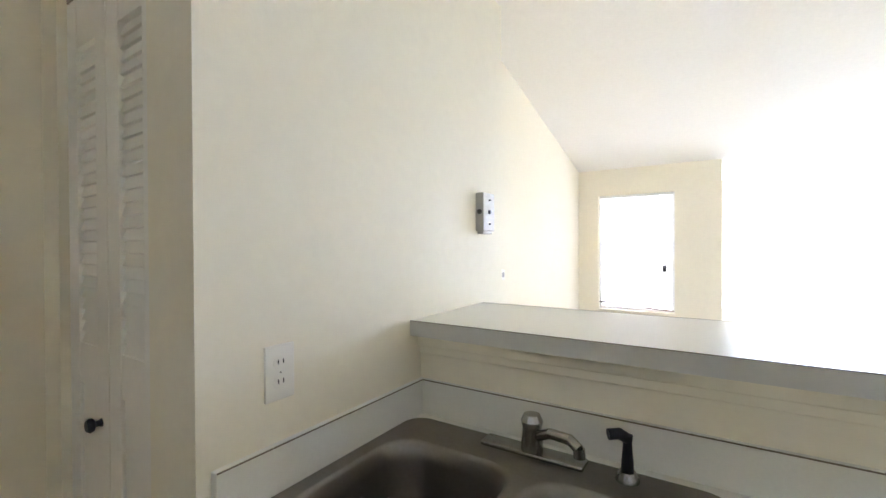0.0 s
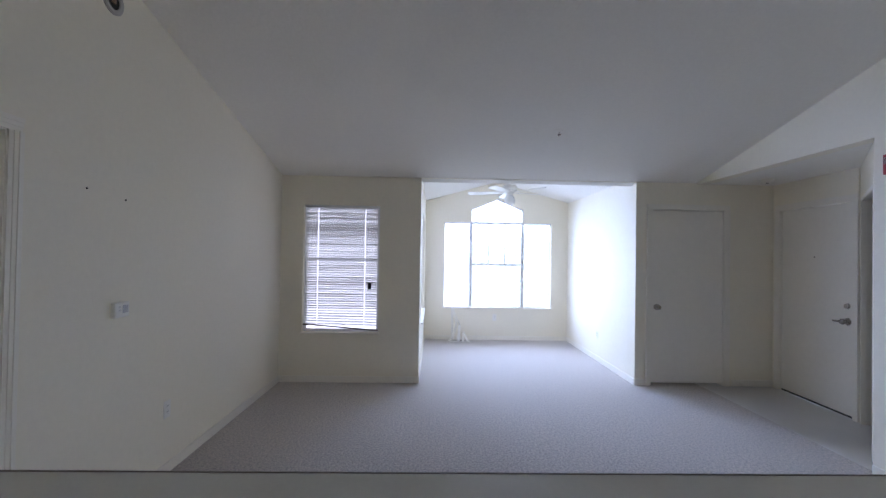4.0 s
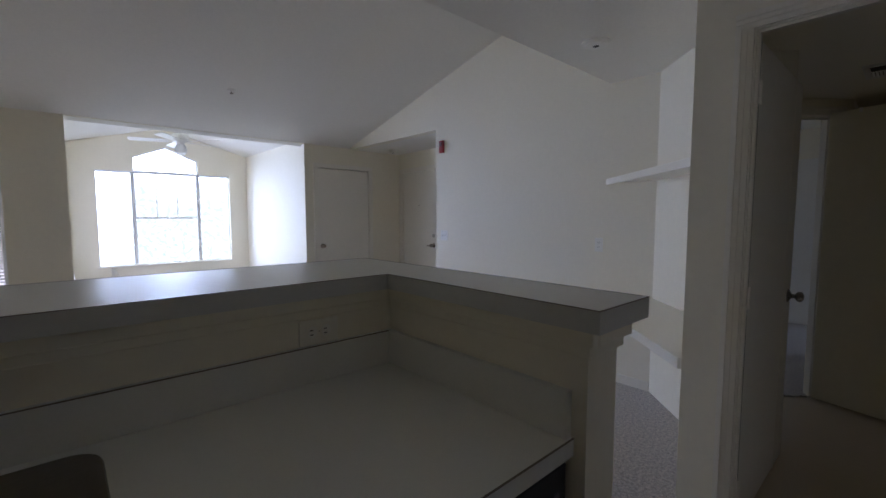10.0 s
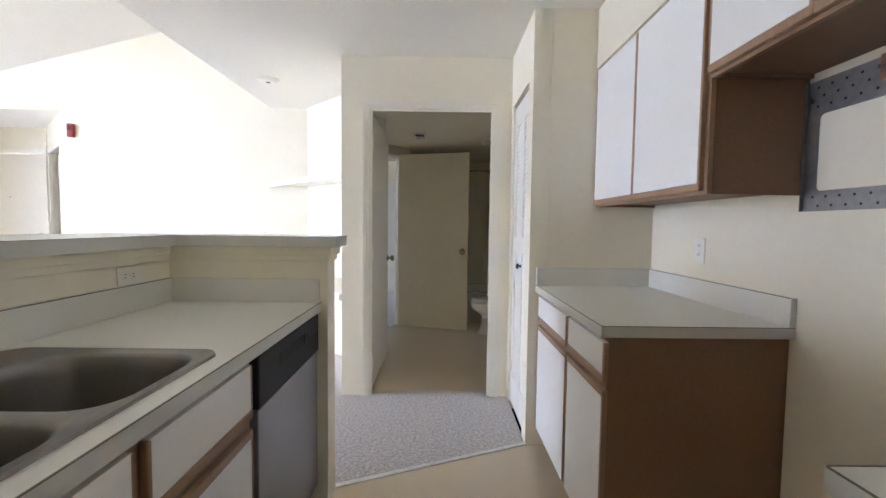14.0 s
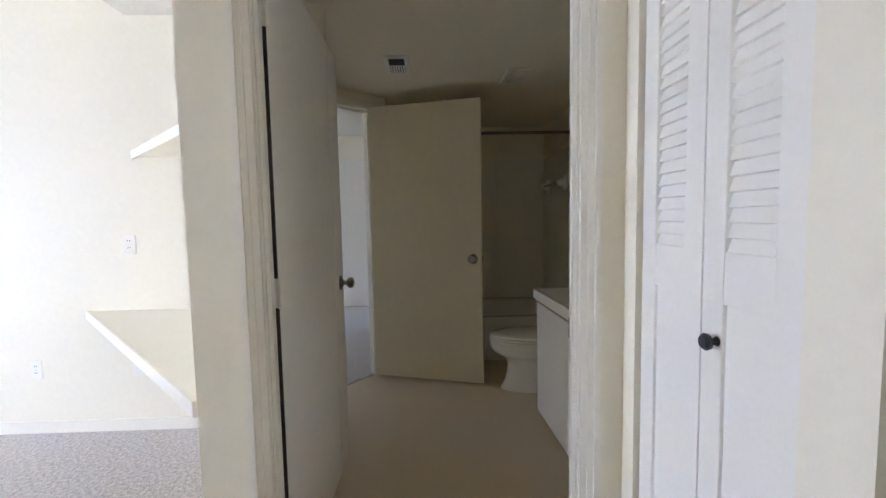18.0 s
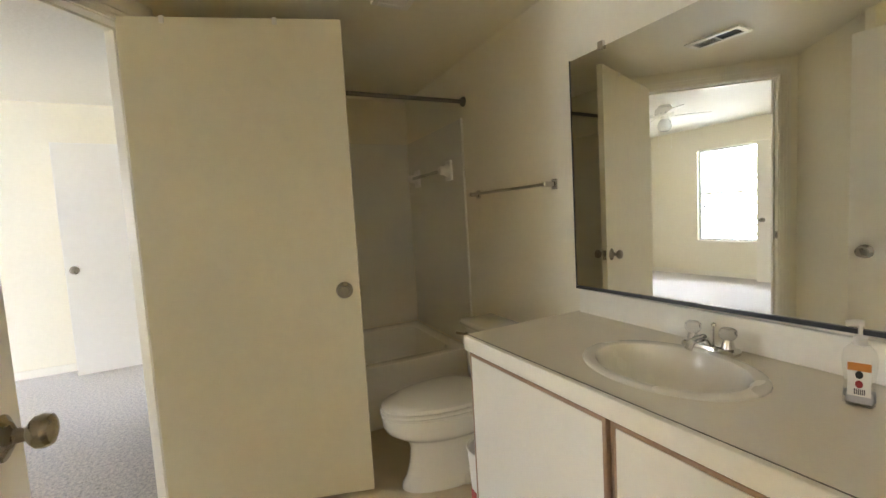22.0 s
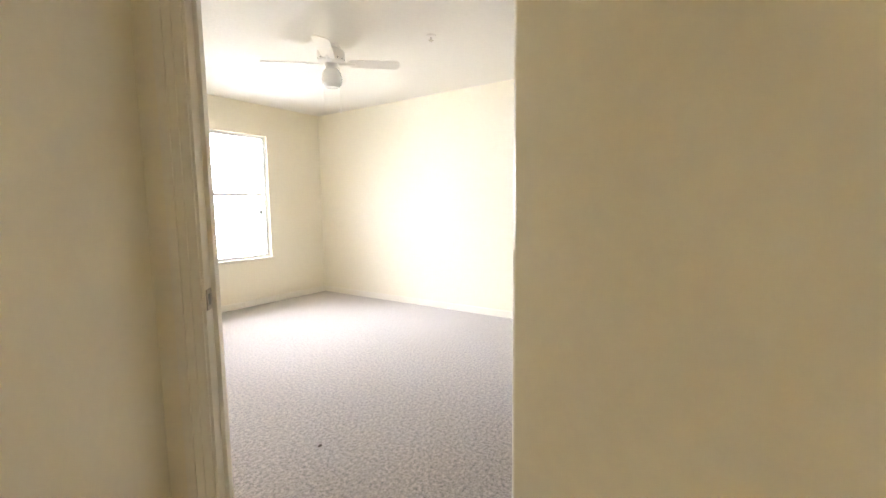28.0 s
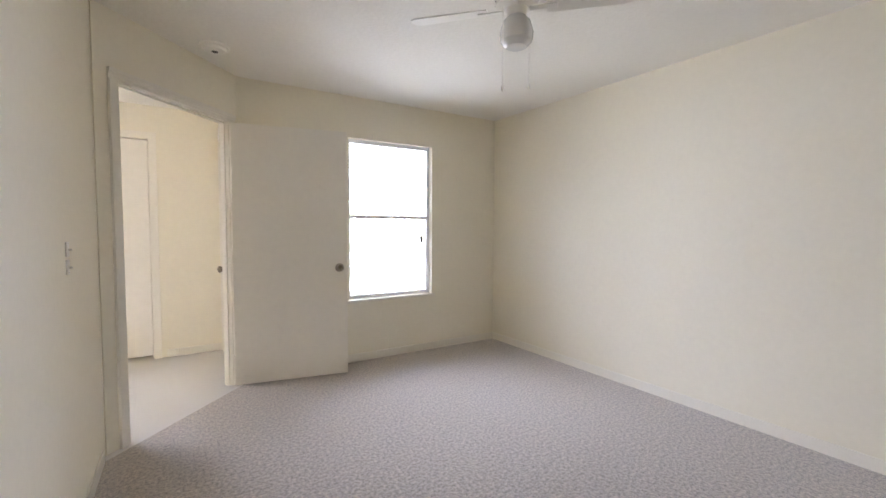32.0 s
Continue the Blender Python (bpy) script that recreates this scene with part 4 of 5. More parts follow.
part("carcass", box((0.151, -0.776, 0.10), (1.073, SY + 0.002, 0.871), 0.001), OAK, rb)
part("face_frame", box((0.151, -0.775, 0.10), (1.073, -0.758, 0.871), 0.001), OAK, rb)
part("toe_kick", box((0.151, -0.84, 0.0), (1.073, -0.83, 0.099), 0), OAK, rb)
for x0, x1 in ((0.130, 0.515), (0.545, 1.055)):
    front("drawer_front", rb, x0, x1, 0.716, 0.852, -0.7575, 1, "low")
    front("door", rb, x0, x1, 0.115, 0.692, -0.7575, 1, "top")
lt = thing("range_side_worktop", "pale grey laminate worktop beside the empty range space", "worktop")
part("surface", box((-1.45, -0.729, 0.872), (-0.690, SY + 0.0005, 0.910), 0), LAMINATE, lt)
part("edge_band", box((-0.6898, -0.729, 0.873), (-0.687, SY + 0.001, 0.9085), 0), EDGE, lt, "grey laminate edge")
part("edge_band", box((-1.45, -0.7288, 0.873), (-0.687, -0.726, 0.9085), 0), EDGE, lt, "grey laminate edge")
part("splashback", box((-1.45, SY + 0.0005, 0.910), (-0.690, SY + 0.019, 1.008), 0.002), LAMINATE, lt)
part("seam", box((-0.6898, -0.7285, 0.9086), (-0.6865, SY + 0.001, 0.9106), 0), SEAM, lt, "thin dark laminate seam")
part("seam", box((-1.45, -0.7285, 0.9086), (-0.6898, -0.7255, 0.9106), 0), SEAM, lt)
lb = thing("range_side_cabinet", "white fronted base cabinet beside the empty range space", "cabinet")
part("carcass", box((-1.44, -0.776, 0.0), (-0.707, SY + 0.002, 0.871), 0.001), BROWN, lb)
part("face_frame", box((-1.44, -0.775, 0.10), (-0.707, -0.758, 0.871), 0.001), OAK, lb)
for x0, x1 in ((-1.43, -1.07), (-1.05, -0.720)):
    front("drawer_front", lb, x0, x1, 0.716, 0.852, -0.7575, 1, "low")
    front("door", lb, x0, x1, 0.115, 0.692, -0.7575, 1, "top")


def upper(name, label, x0, x1, z0, z1, splits):
    u = thing(name, label, "cabinet")
    y0, y1 = -1.032 - 0.035, SY + 0.001
    part("side_panel", box((x0, y0, z0), (x0 + 0.015, y1, z1), 0.001), BROWN, u, "dark brown wood grain side panel")
    part("side_panel", box((x1 - 0.015, y0, z0), (x1, y1, z1), 0.001), BROWN, u)
    part("bottom_panel", box((x0 + 0.0155, y0, z0 + 0.012), (x1 - 0.0155, y1, z0 + 0.027), 0.001), BROWN, u)
    part("top_panel", box((x0 + 0.0155, y0, z1 - 0.016), (x1 - 0.0155, y1, z1), 0.001), BROWN, u)
    part("back_panel", box((x0 + 0.0155, y1 + 0.001, z0 + 0.03), (x1 - 0.0155, y1 + 0.006, z1 - 0.02), 0), BROWN, u)
    part("face_frame", box((x0, y0 + 0.0005, z0), (x1, y0 + 0.018, z0 + 0.035), 0.001), OAK, u)
    part("face_frame", box((x0, y0 + 0.0005, z1 - 0.035), (x1, y0 + 0.018, z1), 0.001), OAK, u)
    for x in (x0, *[s - 0.018 for s in splits], x1 - 0.036):
        part("face_frame", box((x, y0 + 0.0005, z0 + 0.0355), (x + 0.036, y0 + 0.018, z1 - 0.0355), 0.001), OAK, u)
    ends = [x0 + 0.012, *splits, x1 - 0.006]
    for a, b in zip(ends, ends[1:]):
        front("door", u, a + 0.006, b - 0.006, z0 + 0.010, z1 - 0.012, y0 + 0.019, 1, "low", CABINET)
    return u


upper("wall_cabinet", "white fronted kitchen wall cabinet with brown sides", 0.115, 1.073, 1.345, 2.084, [0.606])
upper("over_range_cabinet", "short white fronted cabinet over the empty range space", -0.648, 0.1145, 1.71, 2.084, [-0.27])
upper("far_wall_cabinet", "white fronted kitchen wall cabinet beside the range space", -1.45, -0.6485, 1.345, 2.084, [-1.05])
bm = box((-1.75, -1.030, 2.0845), (1.0745, SY + 0.001, KC - 0.001), 0)
tagged(part("wall_bulkhead", bm, PAINT), "cream painted bulkhead above the wall cabinets", "wall", kind="structure")

mp = thing("microwave_bracket", "galvanised perforated microwave mounting plate screwed to the wall", "bracket")
y = SY + 0.0005
bx0, bx1, bz0, bz1 = -0.60, 0.112, 1.292, 1.695
bm = bmesh.new()
gaps = []
for zz in (0.0, 0.004):
    edge = ring(bm, rounded((bx0 + bx1) / 2, -(bz0 + bz1) / 2, bx1 - bx0, bz1 - bz0, 0.006, zz, 2))
    hollow = ring(bm, rounded((bx0 + bx1) / 2, -(bz0 + 0.062 + bz1 - 0.105) / 2, bx1 - bx0 - 0.084, bz1 - bz0 - 0.167, 0.016, zz, 4))
    lines = []
    for loop in (edge, hollow):
        for k in range(len(loop)):
            lines.append(bm.edges.new((loop[k], loop[(k + 1) % len(loop)])))
    bmesh.ops.triangle_fill(bm, edges=lines, use_beauty=True)
    gaps.append((edge, hollow))
skin(bm, gaps[0][0], gaps[1][0])
skin(bm, gaps[0][1], gaps[1][1])
part("plate", bm, GALV, mp, m=pose(0, y, 0, -90, 0, 0))
clip = part("clip", box((bx1 - 0.300, y + 0.0045, bz1 - 0.075), (bx1 - 0.255, y + 0.045, bz1 - 0.008), 0.004), BROWN, mp, "dark block clipped to the plate")
part("clip_band", box((bx1 - 0.302, y + 0.0045, bz1 - 0.046), (bx1 - 0.253, y + 0.047, bz1 - 0.036), 0.001), CHROME, clip)
part("flange", box((bx1 - 0.002, y + 0.0045, bz0), (bx1, y + 0.016, bz1), 0), GALV, mp)
part("flange", box((bx0, y + 0.0045, bz0), (bx0 + 0.002, y + 0.016, bz1), 0), GALV, mp)
# dark discs laid on the plate show the shade of its holes
hole_shade = None
for r, z in enumerate((bz1 - 0.022, bz1 - 0.05, bz1 - 0.08, bz0 + 0.016, bz0 + 0.044)):
    for i in range(15):
        x = bx1 - 0.035 - 0.045 * i - (0.02 if r % 2 else 0)
        if hole_shade is None:
            o = part("hole_shade", lathe(bmesh.new(), [(0, 0.0042), (0.0042, 0.0042), (0.0042, 0.0046), (0, 0.0046)], pose(0, 0, 0, -90, 0, 0), sides=8), DARK, mp)
            hole_shade = o.data
        else:
            o = new("hole_shade", hole_shade)
            o.parent = mp
        o.matrix_basis = pose(x, y, z)
for x, z in ((bx1 - 0.02, bz1 - 0.06), (bx1 - 0.3, bz1 - 0.05), (bx0 + 0.03, bz1 - 0.05)):
    part("bolt", lathe(bmesh.new(), [(0, 0.004), (0.008, 0.004), (0.007, 0.010), (0, 0.011)], pose(x, y, z, -90, 0, 0), sides=8), CHROME, mp)

plate("power_outlet", pose(KX, 0.456, 1.142, 0, 0, -90), 1, "outlet", "white duplex outlet on the wall beside the sink")
plate("power_outlet", pose(0.31, 0.956, 1.035, 0, 90, 180), 1, "outlet", "cream duplex outlet laid sideways above the worktop", TRIM)
plate("power_outlet", pose(0.64, SY, 1.135), 1, "outlet", "white duplex outlet above the side worktop")
ic = thing("intercom", "grey plastic wall intercom box with round buttons", "intercom", pose(KX, 1.355, 1.526, 0, 0, -90))
part("case", box((-0.047, 0, -0.072), (0.047, 0.034, 0.072), 0.004), GREY_PLASTIC, ic)
part("foot", box((-0.04, 0.002, -0.083), (0.035, 0.026, -0.072), 0.002), GREY_PLASTIC, ic)
for z, r in ((0.045, 0.0035), (0.0, 0.008), (-0.045, 0.0035)):
    part("button", lathe(bmesh.new(), [(0, 0.034), (r, 0.034), (r * 0.8, 0.041), (0, 0.042)], pose(0, 0, z, -90, 0, 0), sides=14), BLACK, ic, smooth=True)
part("side_button", lathe(bmesh.new(), [(0, 0), (0.010, 0), (0.008, 0.006), (0, 0.006)], pose(0.047, 0.018, 0, 0, 90, 0), sides=12), BLACK, ic)
round_detector("ceiling_light", pose(2.265, 1.22, KC), "small round white recessed ceiling fitting", 0.085, 0.022)

# threshold between carpet and vinyl
dv = Vector((1.083 - 0.68, -0.69 - 0.285))
tagged(part("threshold_strip", box((0, -0.014, 0.0), (dv.length, 0.014, 0.006), 0.002), THRESHOLD, m=pose(0.68, 0.285, 0, 0, 0, math.degrees(math.atan2(dv.y, dv.x)))), "thin metal strip where carpet meets vinyl", "threshold", kind="structure")

# ---- living room, alcove and entry ----
def window_unit(name, m, w, h, label, rail=0.56, bars=(), y0=0.055, y1=0.10, f=0.032):
    """A white aluminium single-hung window; local x along the wall, y to the outside, origin at the opening's low corner."""
    wd = thing(name, label, "window", m, kind="structure")
    for a, b in (((0.0005, 0.0005), (f, h - 0.0005)), ((w - f, 0.0005), (w - 0.0005, h - 0.0005)), ((f, 0.0005), (w - f, f)), ((f, h - f), (w - f, h - 0.0005))):
        part("window_frame", box((a[0], y0, a[1]), (b[0], y1, b[1]), 0.003), FRAME, wd)
    if rail:
        part("meeting_rail", box((f, y0 - 0.004, h * rail - 0.016), (w - f, y1 - 0.012, h * rail + 0.016), 0.003), FRAME, wd)
        part("sash_lock", box((w / 2 - 0.03, y0 - 0.018, h * rail - 0.006), (w / 2 + 0.03, y0 - 0.004, h * rail + 0.010), 0.003), FRAME, wd)
    for x in bars:
        part("muntin", box((x - 0.009, y0 + 0.012, h * rail + 0.016), (x + 0.009, y0 + 0.026, h - f), 0.002), FRAME, wd)
    for z0, z1 in (((f, h * rail - 0.016), (h * rail + 0.016, h - f)) if rail else ((f, h - f),)):
        g = part("pane", box((f, y0 + 0.028, z0), (w - f, y0 + 0.031, z1), 0), GLASS, wd)
        g.visible_shadow = False
    return wd


window_unit("window_1", pose(-1.475, YF, 0.572), 0.872, 1.463, "white aluminium window behind a mini blind", 0.575)
tagged(part("window_sill", box((-1.49, YF - 0.018, 0.552), (-0.588, YF + 0.055, 0.5718), 0.004), TRIM), "cream painted window sill", "sill", kind="structure")
blind = thing("mini_blind", "white metal mini blind with a broken sagging bottom rail", "blind", pose(-1.475, YF, 0.572))
part("head_rail", box((0.010, 0.004, 1.432), (0.862, 0.034, 1.460), 0.003), SLAT, blind)
slat_mesh = None
N_SLATS = 49
for i in range(N_SLATS):
    z = 1.420 - 0.0273 * i
    if slat_mesh is None:
        bm = bmesh.new()
        # gaps right across each slat draw the bright light lines of small holes
        for xa, xb in ((0.022, 0.161), (0.168, 0.702), (0.709, 0.850)):
            rows = [[bm.verts.new((x, y, zz)) for x in (xa, xb)] for y, zz in ((-0.0155, 0.0), (0.0, 0.003), (0.0155, 0.0))]
            for p, q in zip(rows, rows[1:]):
                bm.faces.new((p[0], p[1], q[1], q[0]))
        bmesh.ops.solidify(bm, geom=bm.faces[:], thickness=0.0008)
        o = part("slat", bm, SLAT, blind)
        slat_mesh = o.data
    else:
        o = new("slat", slat_mesh)
        o.parent = blind
    sag = max(0.0, (i - 42) / 7)
    o.matrix_basis = pose(0, 0.020, z - 0.010 * sag, -55, 1.5 * sag + random.uniform(-0.015, 0.015), 0)
for x in (0.165, 0.705):
    part("ladder_cord", box((x - 0.001, 0.001, 0.06), (x + 0.001, 0.003, 1.432), 0), CORD, blind, "ladder cord made translucent to imitate daylight through the slat holes")
part("bottom_rail", box((0.0, -0.011, -0.008), (0.862, 0.011, 0.008), 0.003), SEAM, blind, "dark sagging bottom rail", m=pose(0.006, 0.02, 0.088, 0, 4.2, 0))
part("cord_tassel", box((0.745, 0.000, 0.50), (0.785, 0.004, 0.575), 0.001), BLACK, blind, "dark cord weight")

AWX0, AWX1 = 0.21, 2.09
for x0, x1, n, bars in ((AWX0, 0.665, "window_2", ()), (0.695, 1.585, "window_3", (0.30, 0.59)), (1.615, AWX1, "window_4", ())):
    window_unit(n, pose(x0, AY, 0.57), x1 - x0, 1.475, "white aluminium dining alcove window", 0.51 if bars else 0.0, bars, 0.07, 0.105, 0.013)
for x in (0.68, 1.60):
    tagged(part("mullion", box((x - 0.0145, AY + 0.085, 0.571), (x + 0.0145, AY + 0.11, 2.045), 0.003), FRAME), "white window mullion", "trim", kind="structure")
tagged(part("transom", box((0.681, AY + 0.03, 2.046), (1.599, AY + 0.12, 2.078), 0.003), FRAME), "white window transom bar", "trim", kind="structure")
tagged(part("head_trim", box((AWX0, AY + 0.03, 2.046), (0.6805, AY + 0.12, 2.0595), 0.002), FRAME), "white window head trim", "trim", kind="structure")
tagged(part("head_trim", box((1.5995, AY + 0.03, 2.046), (AWX1, AY + 0.12, 2.0595), 0.002), FRAME), "white window head trim", "trim", kind="structure")
for xs in (0.678, 1.602):
    bm = bmesh.new()
    pts = [(xs, 2.29), (1.14, 2.485), (1.14, 2.502), (xs, 2.502)]
    lo = [bm.verts.new((x, AY + 0.002, z)) for x, z in pts]
    hi = [bm.verts.new((x, AY + 0.138, z)) for x, z in pts]
    bm.faces.new(lo)
    bm.faces.new(hi)
    for i in range(4):
        bm.faces.new((lo[i], lo[(i + 1) % 4], hi[(i + 1) % 4], hi[i]))
    tagged(part("wall_gable_fill", bm, PAINT), "cream wall beside the peaked window head", "wall", kind="structure")
arch = thing("window_5", "peaked white transom window over the alcove window", "window", kind="structure")
apex = [(0.685, 2.08), (0.685, 2.285), (1.14, 2.478), (1.595, 2.285), (1.595, 2.08)]
for a, b in zip(apex, apex[1:]):
    d = Vector((b[0] - a[0], 0, b[1] - a[1]))
    part("window_frame", box((0, 0, -0.014), (d.length, 0.05, 0.014), 0.003), FRAME, arch, m=pose(a[0], AY + 0.055, a[1], 0, -math.degrees(math.atan2(d.z, d.x)), 0))
bm = bmesh.new()
bm.faces.new([bm.verts.new((x, AY + 0.082, z)) for x, z in apex])
part("pane", bm, GLASS, arch).visible_shadow = False
tagged(part("window_sill", box((AWX0 - 0.03, AY - 0.025, 0.548), (AWX1 + 0.03, AY + 0.05, 0.5695), 0.004), TRIM), "cream painted alcove window sill", "sill", kind="structure")
window_unit("window_6", pose(AX0, 6.4, 0.58, 0, 0, 90), 1.50, 1.48, "white aluminium side window of the dining alcove", 0.5)
tagged(part("window_sill", box((AX0 - 0.05, 6.37, 0.558), (AX0 + 0.025, 7.93, 0.5795), 0.004), TRIM), "cream painted side window sill", "sill", kind="structure")

strips = thing("fallen_blind_vanes", "tangled white blind vanes hanging below the alcove window", "blind vanes")
for pts in (((0.36, 8.135, 0.56), (0.37, 8.12, 0.05), (0.30, 8.00, 0.006)), ((0.37, 8.135, 0.56), (0.49, 8.08, 0.27), (0.47, 8.02, 0.006)), ((0.36, 8.138, 0.545), (0.44, 8.11, 0.30), (0.36, 8.05, 0.008)),
            ((0.56, 8.06, 0.16), (0.62, 8.00, 0.02), (0.66, 7.93, 0.005)), ((0.55, 8.07, 0.13), (0.55, 7.97, 0.006)), ((0.30, 7.99, 0.005), (0.62, 7.95, 0.005))):
    bm = bmesh.new()
    for a, b in zip(pts, pts[1:]):
        a, b = Vector(a), Vector(b)
        q = (b - a).to_track_quat("Z", "Y").to_matrix().to_4x4()
        bmesh.ops.create_cube(bm, size=1, matrix=Matrix.Translation((a + b) / 2) @ q @ Matrix.Diagonal((0.044, 0.004, (b - a).length, 1)))
    part("vane", bm, WHITE, strips)


def ceiling_fan(name, m, label, drop, span, blades, turn, globe=0.062, pitch=12):
    """A white ceiling fan hung at the origin; z down."""
    f = thing(name, label, "ceiling fan", m)
    part("canopy", lathe(bmesh.new(), [(0, 0), (0.075, 0), (0.075, -0.02), (0.05, -0.05), (0.02, -0.055), (0, -0.055)]), WHITE, f, smooth=True)
    if drop > 0.08:
        part("downrod", tube(bmesh.new(), (0, 0, -0.05), (0, 0, -drop), 0.012), WHITE, f, smooth=True)
    z = -drop
    part("motor", lathe(bmesh.new(), [(0, z + 0.02), (0.08, z + 0.018), (0.105, z), (0.108, z - 0.05), (0.10, z - 0.075), (0.07, z - 0.09), (0, z - 0.09)]), WHITE, f, smooth=True)
    # dark beads on the motor stand for its shaded vent holes
    hole_mesh = None
    for i in range(14):
        a = 360 * i / 14
        if hole_mesh is None:
            bm = bmesh.new()
            bmesh.ops.create_uvsphere(bm, u_segments=8, v_segments=6, radius=0.012, matrix=Matrix.Diagonal((0.6, 0.6, 1.1, 1)))
            o = part("vent_hole_shade", bm, DARK, f)
            hole_mesh = o.data
        else:
            o = new("vent_hole_shade", hole_mesh)
            o.parent = f
        o.matrix_basis = pose(0.098 * math.cos(radians(a)), 0.098 * math.sin(radians(a)), z - 0.058)
    zb = z - 0.088
    for i in range(blades):
        a = turn + 360 * i / blades
        bm = bmesh.new()
        out = [(0.14, -0.045), (0.17, -0.052), (span - 0.04, -0.062), (span - 0.01, -0.05), (span, 0.0), (span - 0.01, 0.05), (span - 0.04, 0.062), (0.17, 0.052), (0.14, 0.045)]
        prism(bm, out, -0.003, 0.003)
        b = part("blade", bm, WHITE, f, m=pose(0, 0, zb, 0, 0, a) @ pose(0, 0, 0, pitch, 0, 0))
        part("blade_iron", box((0.06, -0.016, -0.010), (0.19, 0.016, -0.0035), 0.003), WHITE, b)
    part("light_fitter", lathe(bmesh.new(), [(0, z - 0.085), (0.05, z - 0.088), (0.047, z - 0.115), (0.04, z - 0.13), (0, z - 0.13)]), WHITE, f, smooth=True)
    g = z - 0.122
    part("globe", lathe(bmesh.new(), [(0.038, g), (globe * 0.82, g - 0.03), (globe, g - 0.08), (globe * 0.94, g - 0.12), (globe * 0.6, g - 0.148), (0, g - 0.152)]), OPAL, f, "frosted glass globe", smooth=True)
    for x, ln in ((-globe - 0.003, 0.36), (globe + 0.003, 0.32)):
        c = part("pull_chain", tube(bmesh.new(), (x, 0, z - 0.10), (x, 0, z - 0.10 - ln), 0.0016, sides=6), WHITE, f)
        part("fob", lathe(bmesh.new(), [(0, 0), (0.005, -0.006), (0.006, -0.03), (0, -0.034)], pose(x, 0, z - 0.10 - ln), sides=10), WHITE, c, smooth=True)
    return f


ceiling_fan("ceiling_fan", pose(1.12, 6.9, 2.775), "white five blade ceiling fan with globe light in the alcove", 0.28, 0.62, 5, 20, 0.075)

th = thing("thermostat", "small white wall thermostat with a grey display", "thermostat", pose(XW, 3.16, 1.148, 0, 0, -90))
part("case", box((-0.055, 0, -0.042), (0.055, 0.028, 0.042), 0.005), WHITE, th)
part("display", box((-0.042, 0.0275, -0.018), (0.0, 0.0288, 0.024), 0.0005), GALV, th)
for z in (0.012, -0.006):
    part("button", box((-0.05 + 0.065, 0.0275, z), (0.030, 0.030, z + 0.01), 0.001), EDGE, th)
hb = thing("speaker_plate", "round grey wall plate with an open dark centre", "detector base", pose(XW, 3.065, 2.825, 0, 90, 0))
part("rim", lathe(bmesh.new(), [(0.044, 0), (0.072, 0), (0.074, 0.008), (0.066, 0.014), (0.047, 0.011), (0.044, 0.0)]), GREY_PLASTIC, hb, smooth=True)
# dark disc drawn for the unlit hollow
part("hollow", lathe(bmesh.new(), [(0, 0.002), (0.046, 0.002), (0.046, 0.004), (0, 0.004)]), DARK, hb)
part("terminal", box((-0.02, -0.012, 0.003), (0.012, 0.014, 0.012), 0.002), OAK, hb)
al = thing("fire_alarm", "red fire alarm strobe box on the wall", "alarm", pose(XE, 3.535, 2.143, 0, 0, 90))
part("case", box((-0.032, 0, -0.068), (0.032, 0.030, 0.068), 0.004), RED, al)
part("strobe", box((-0.018, 0.030, 0.002), (0.018, 0.042, 0.046), 0.004), CLEAR, al)
part("sounder", box((-0.022, 0.030, -0.052), (0.022, 0.033, -0.016), 0.002), RED, al)
plate("light_switch", pose(XE, 3.507, 1.128, 0, 0, 90), 2, "switch", "white two gang light switch beside the entry")
plate("power_outlet", pose(XE, 2.19, 0.385, 0, 0, 90), 1, "outlet", "white duplex outlet low on the east wall")
plate("cable_jack", pose(XE, 1.60, 0.39, 0, 0, 90), 1, "jack", "white cable jack plate under the corner ledge")
plate("power_outlet", pose(XE, 1.60, 1.114, 0, 0, 90), 1, "outlet", "white duplex outlet between the corner shelves")
plate("power_outlet", pose(1.107, AY, 0.395, 0, 0, 180), 1, "outlet", "white duplex outlet under the alcove window")
plate("power_outlet", pose(AX1, 6.78, 0.374, 0, 0, 90), 1, "outlet", "white duplex outlet on the alcove side wall")
plate("power_outlet", pose(XW, 3.62, 0.43, 0, 0, -90), 1, "outlet", "white duplex outlet low on the west wall")
for y, z in ((2.93, 1.79), (3.2, 1.765)):
    tagged(part("wall_anchor", lathe(bmesh.new(), [(0, 0), (0.006, 0), (0.005, 0.003), (0, 0.003)], pose(XW, y, z, 0, 90, 0), sides=10), DARK), "tiny dark screw anchor set in the wall", "anchor", "anchors in the west wall")
slope_turn = pose(0, 0, 0, -math.degrees(math.atan(SLOPE)), 0, 0)
sprinkler(pose(1.157, 4.60, vault(4.60)) @ slope_turn, "chrome fire sprinkler in the sloped ceiling")
round_detector("entry_smoke_detector", pose(3.63, 5.26, 2.36), "round white smoke detector on the entry ceiling", 0.065, 0.045)
ledge = thing("corner_ledge", "low cream diagonal corner ledge for a television", "ledge")
part("top", prism(bmesh.new(), [(3.0985, 1.86), (1.768, 0.5055), (2.447, 0.5055), (3.0985, 1.157)], 0.695, 0.73), TRIM, ledge)
d = Vector((3.0985 - 1.768, 1.86 - 0.5055))
part("nosing", box((0.01, 0.0, 0.685), (d.length - 0.01, 0.018, 0.735), 0.004), TRIM, ledge, m=pose(1.768, 0.5055, 0, 0, 0, math.degrees(math.atan2(d.y, d.x))))
shelf = thing("corner_shelf", "cream painted diagonal shelf in the living room corner", "shelf")
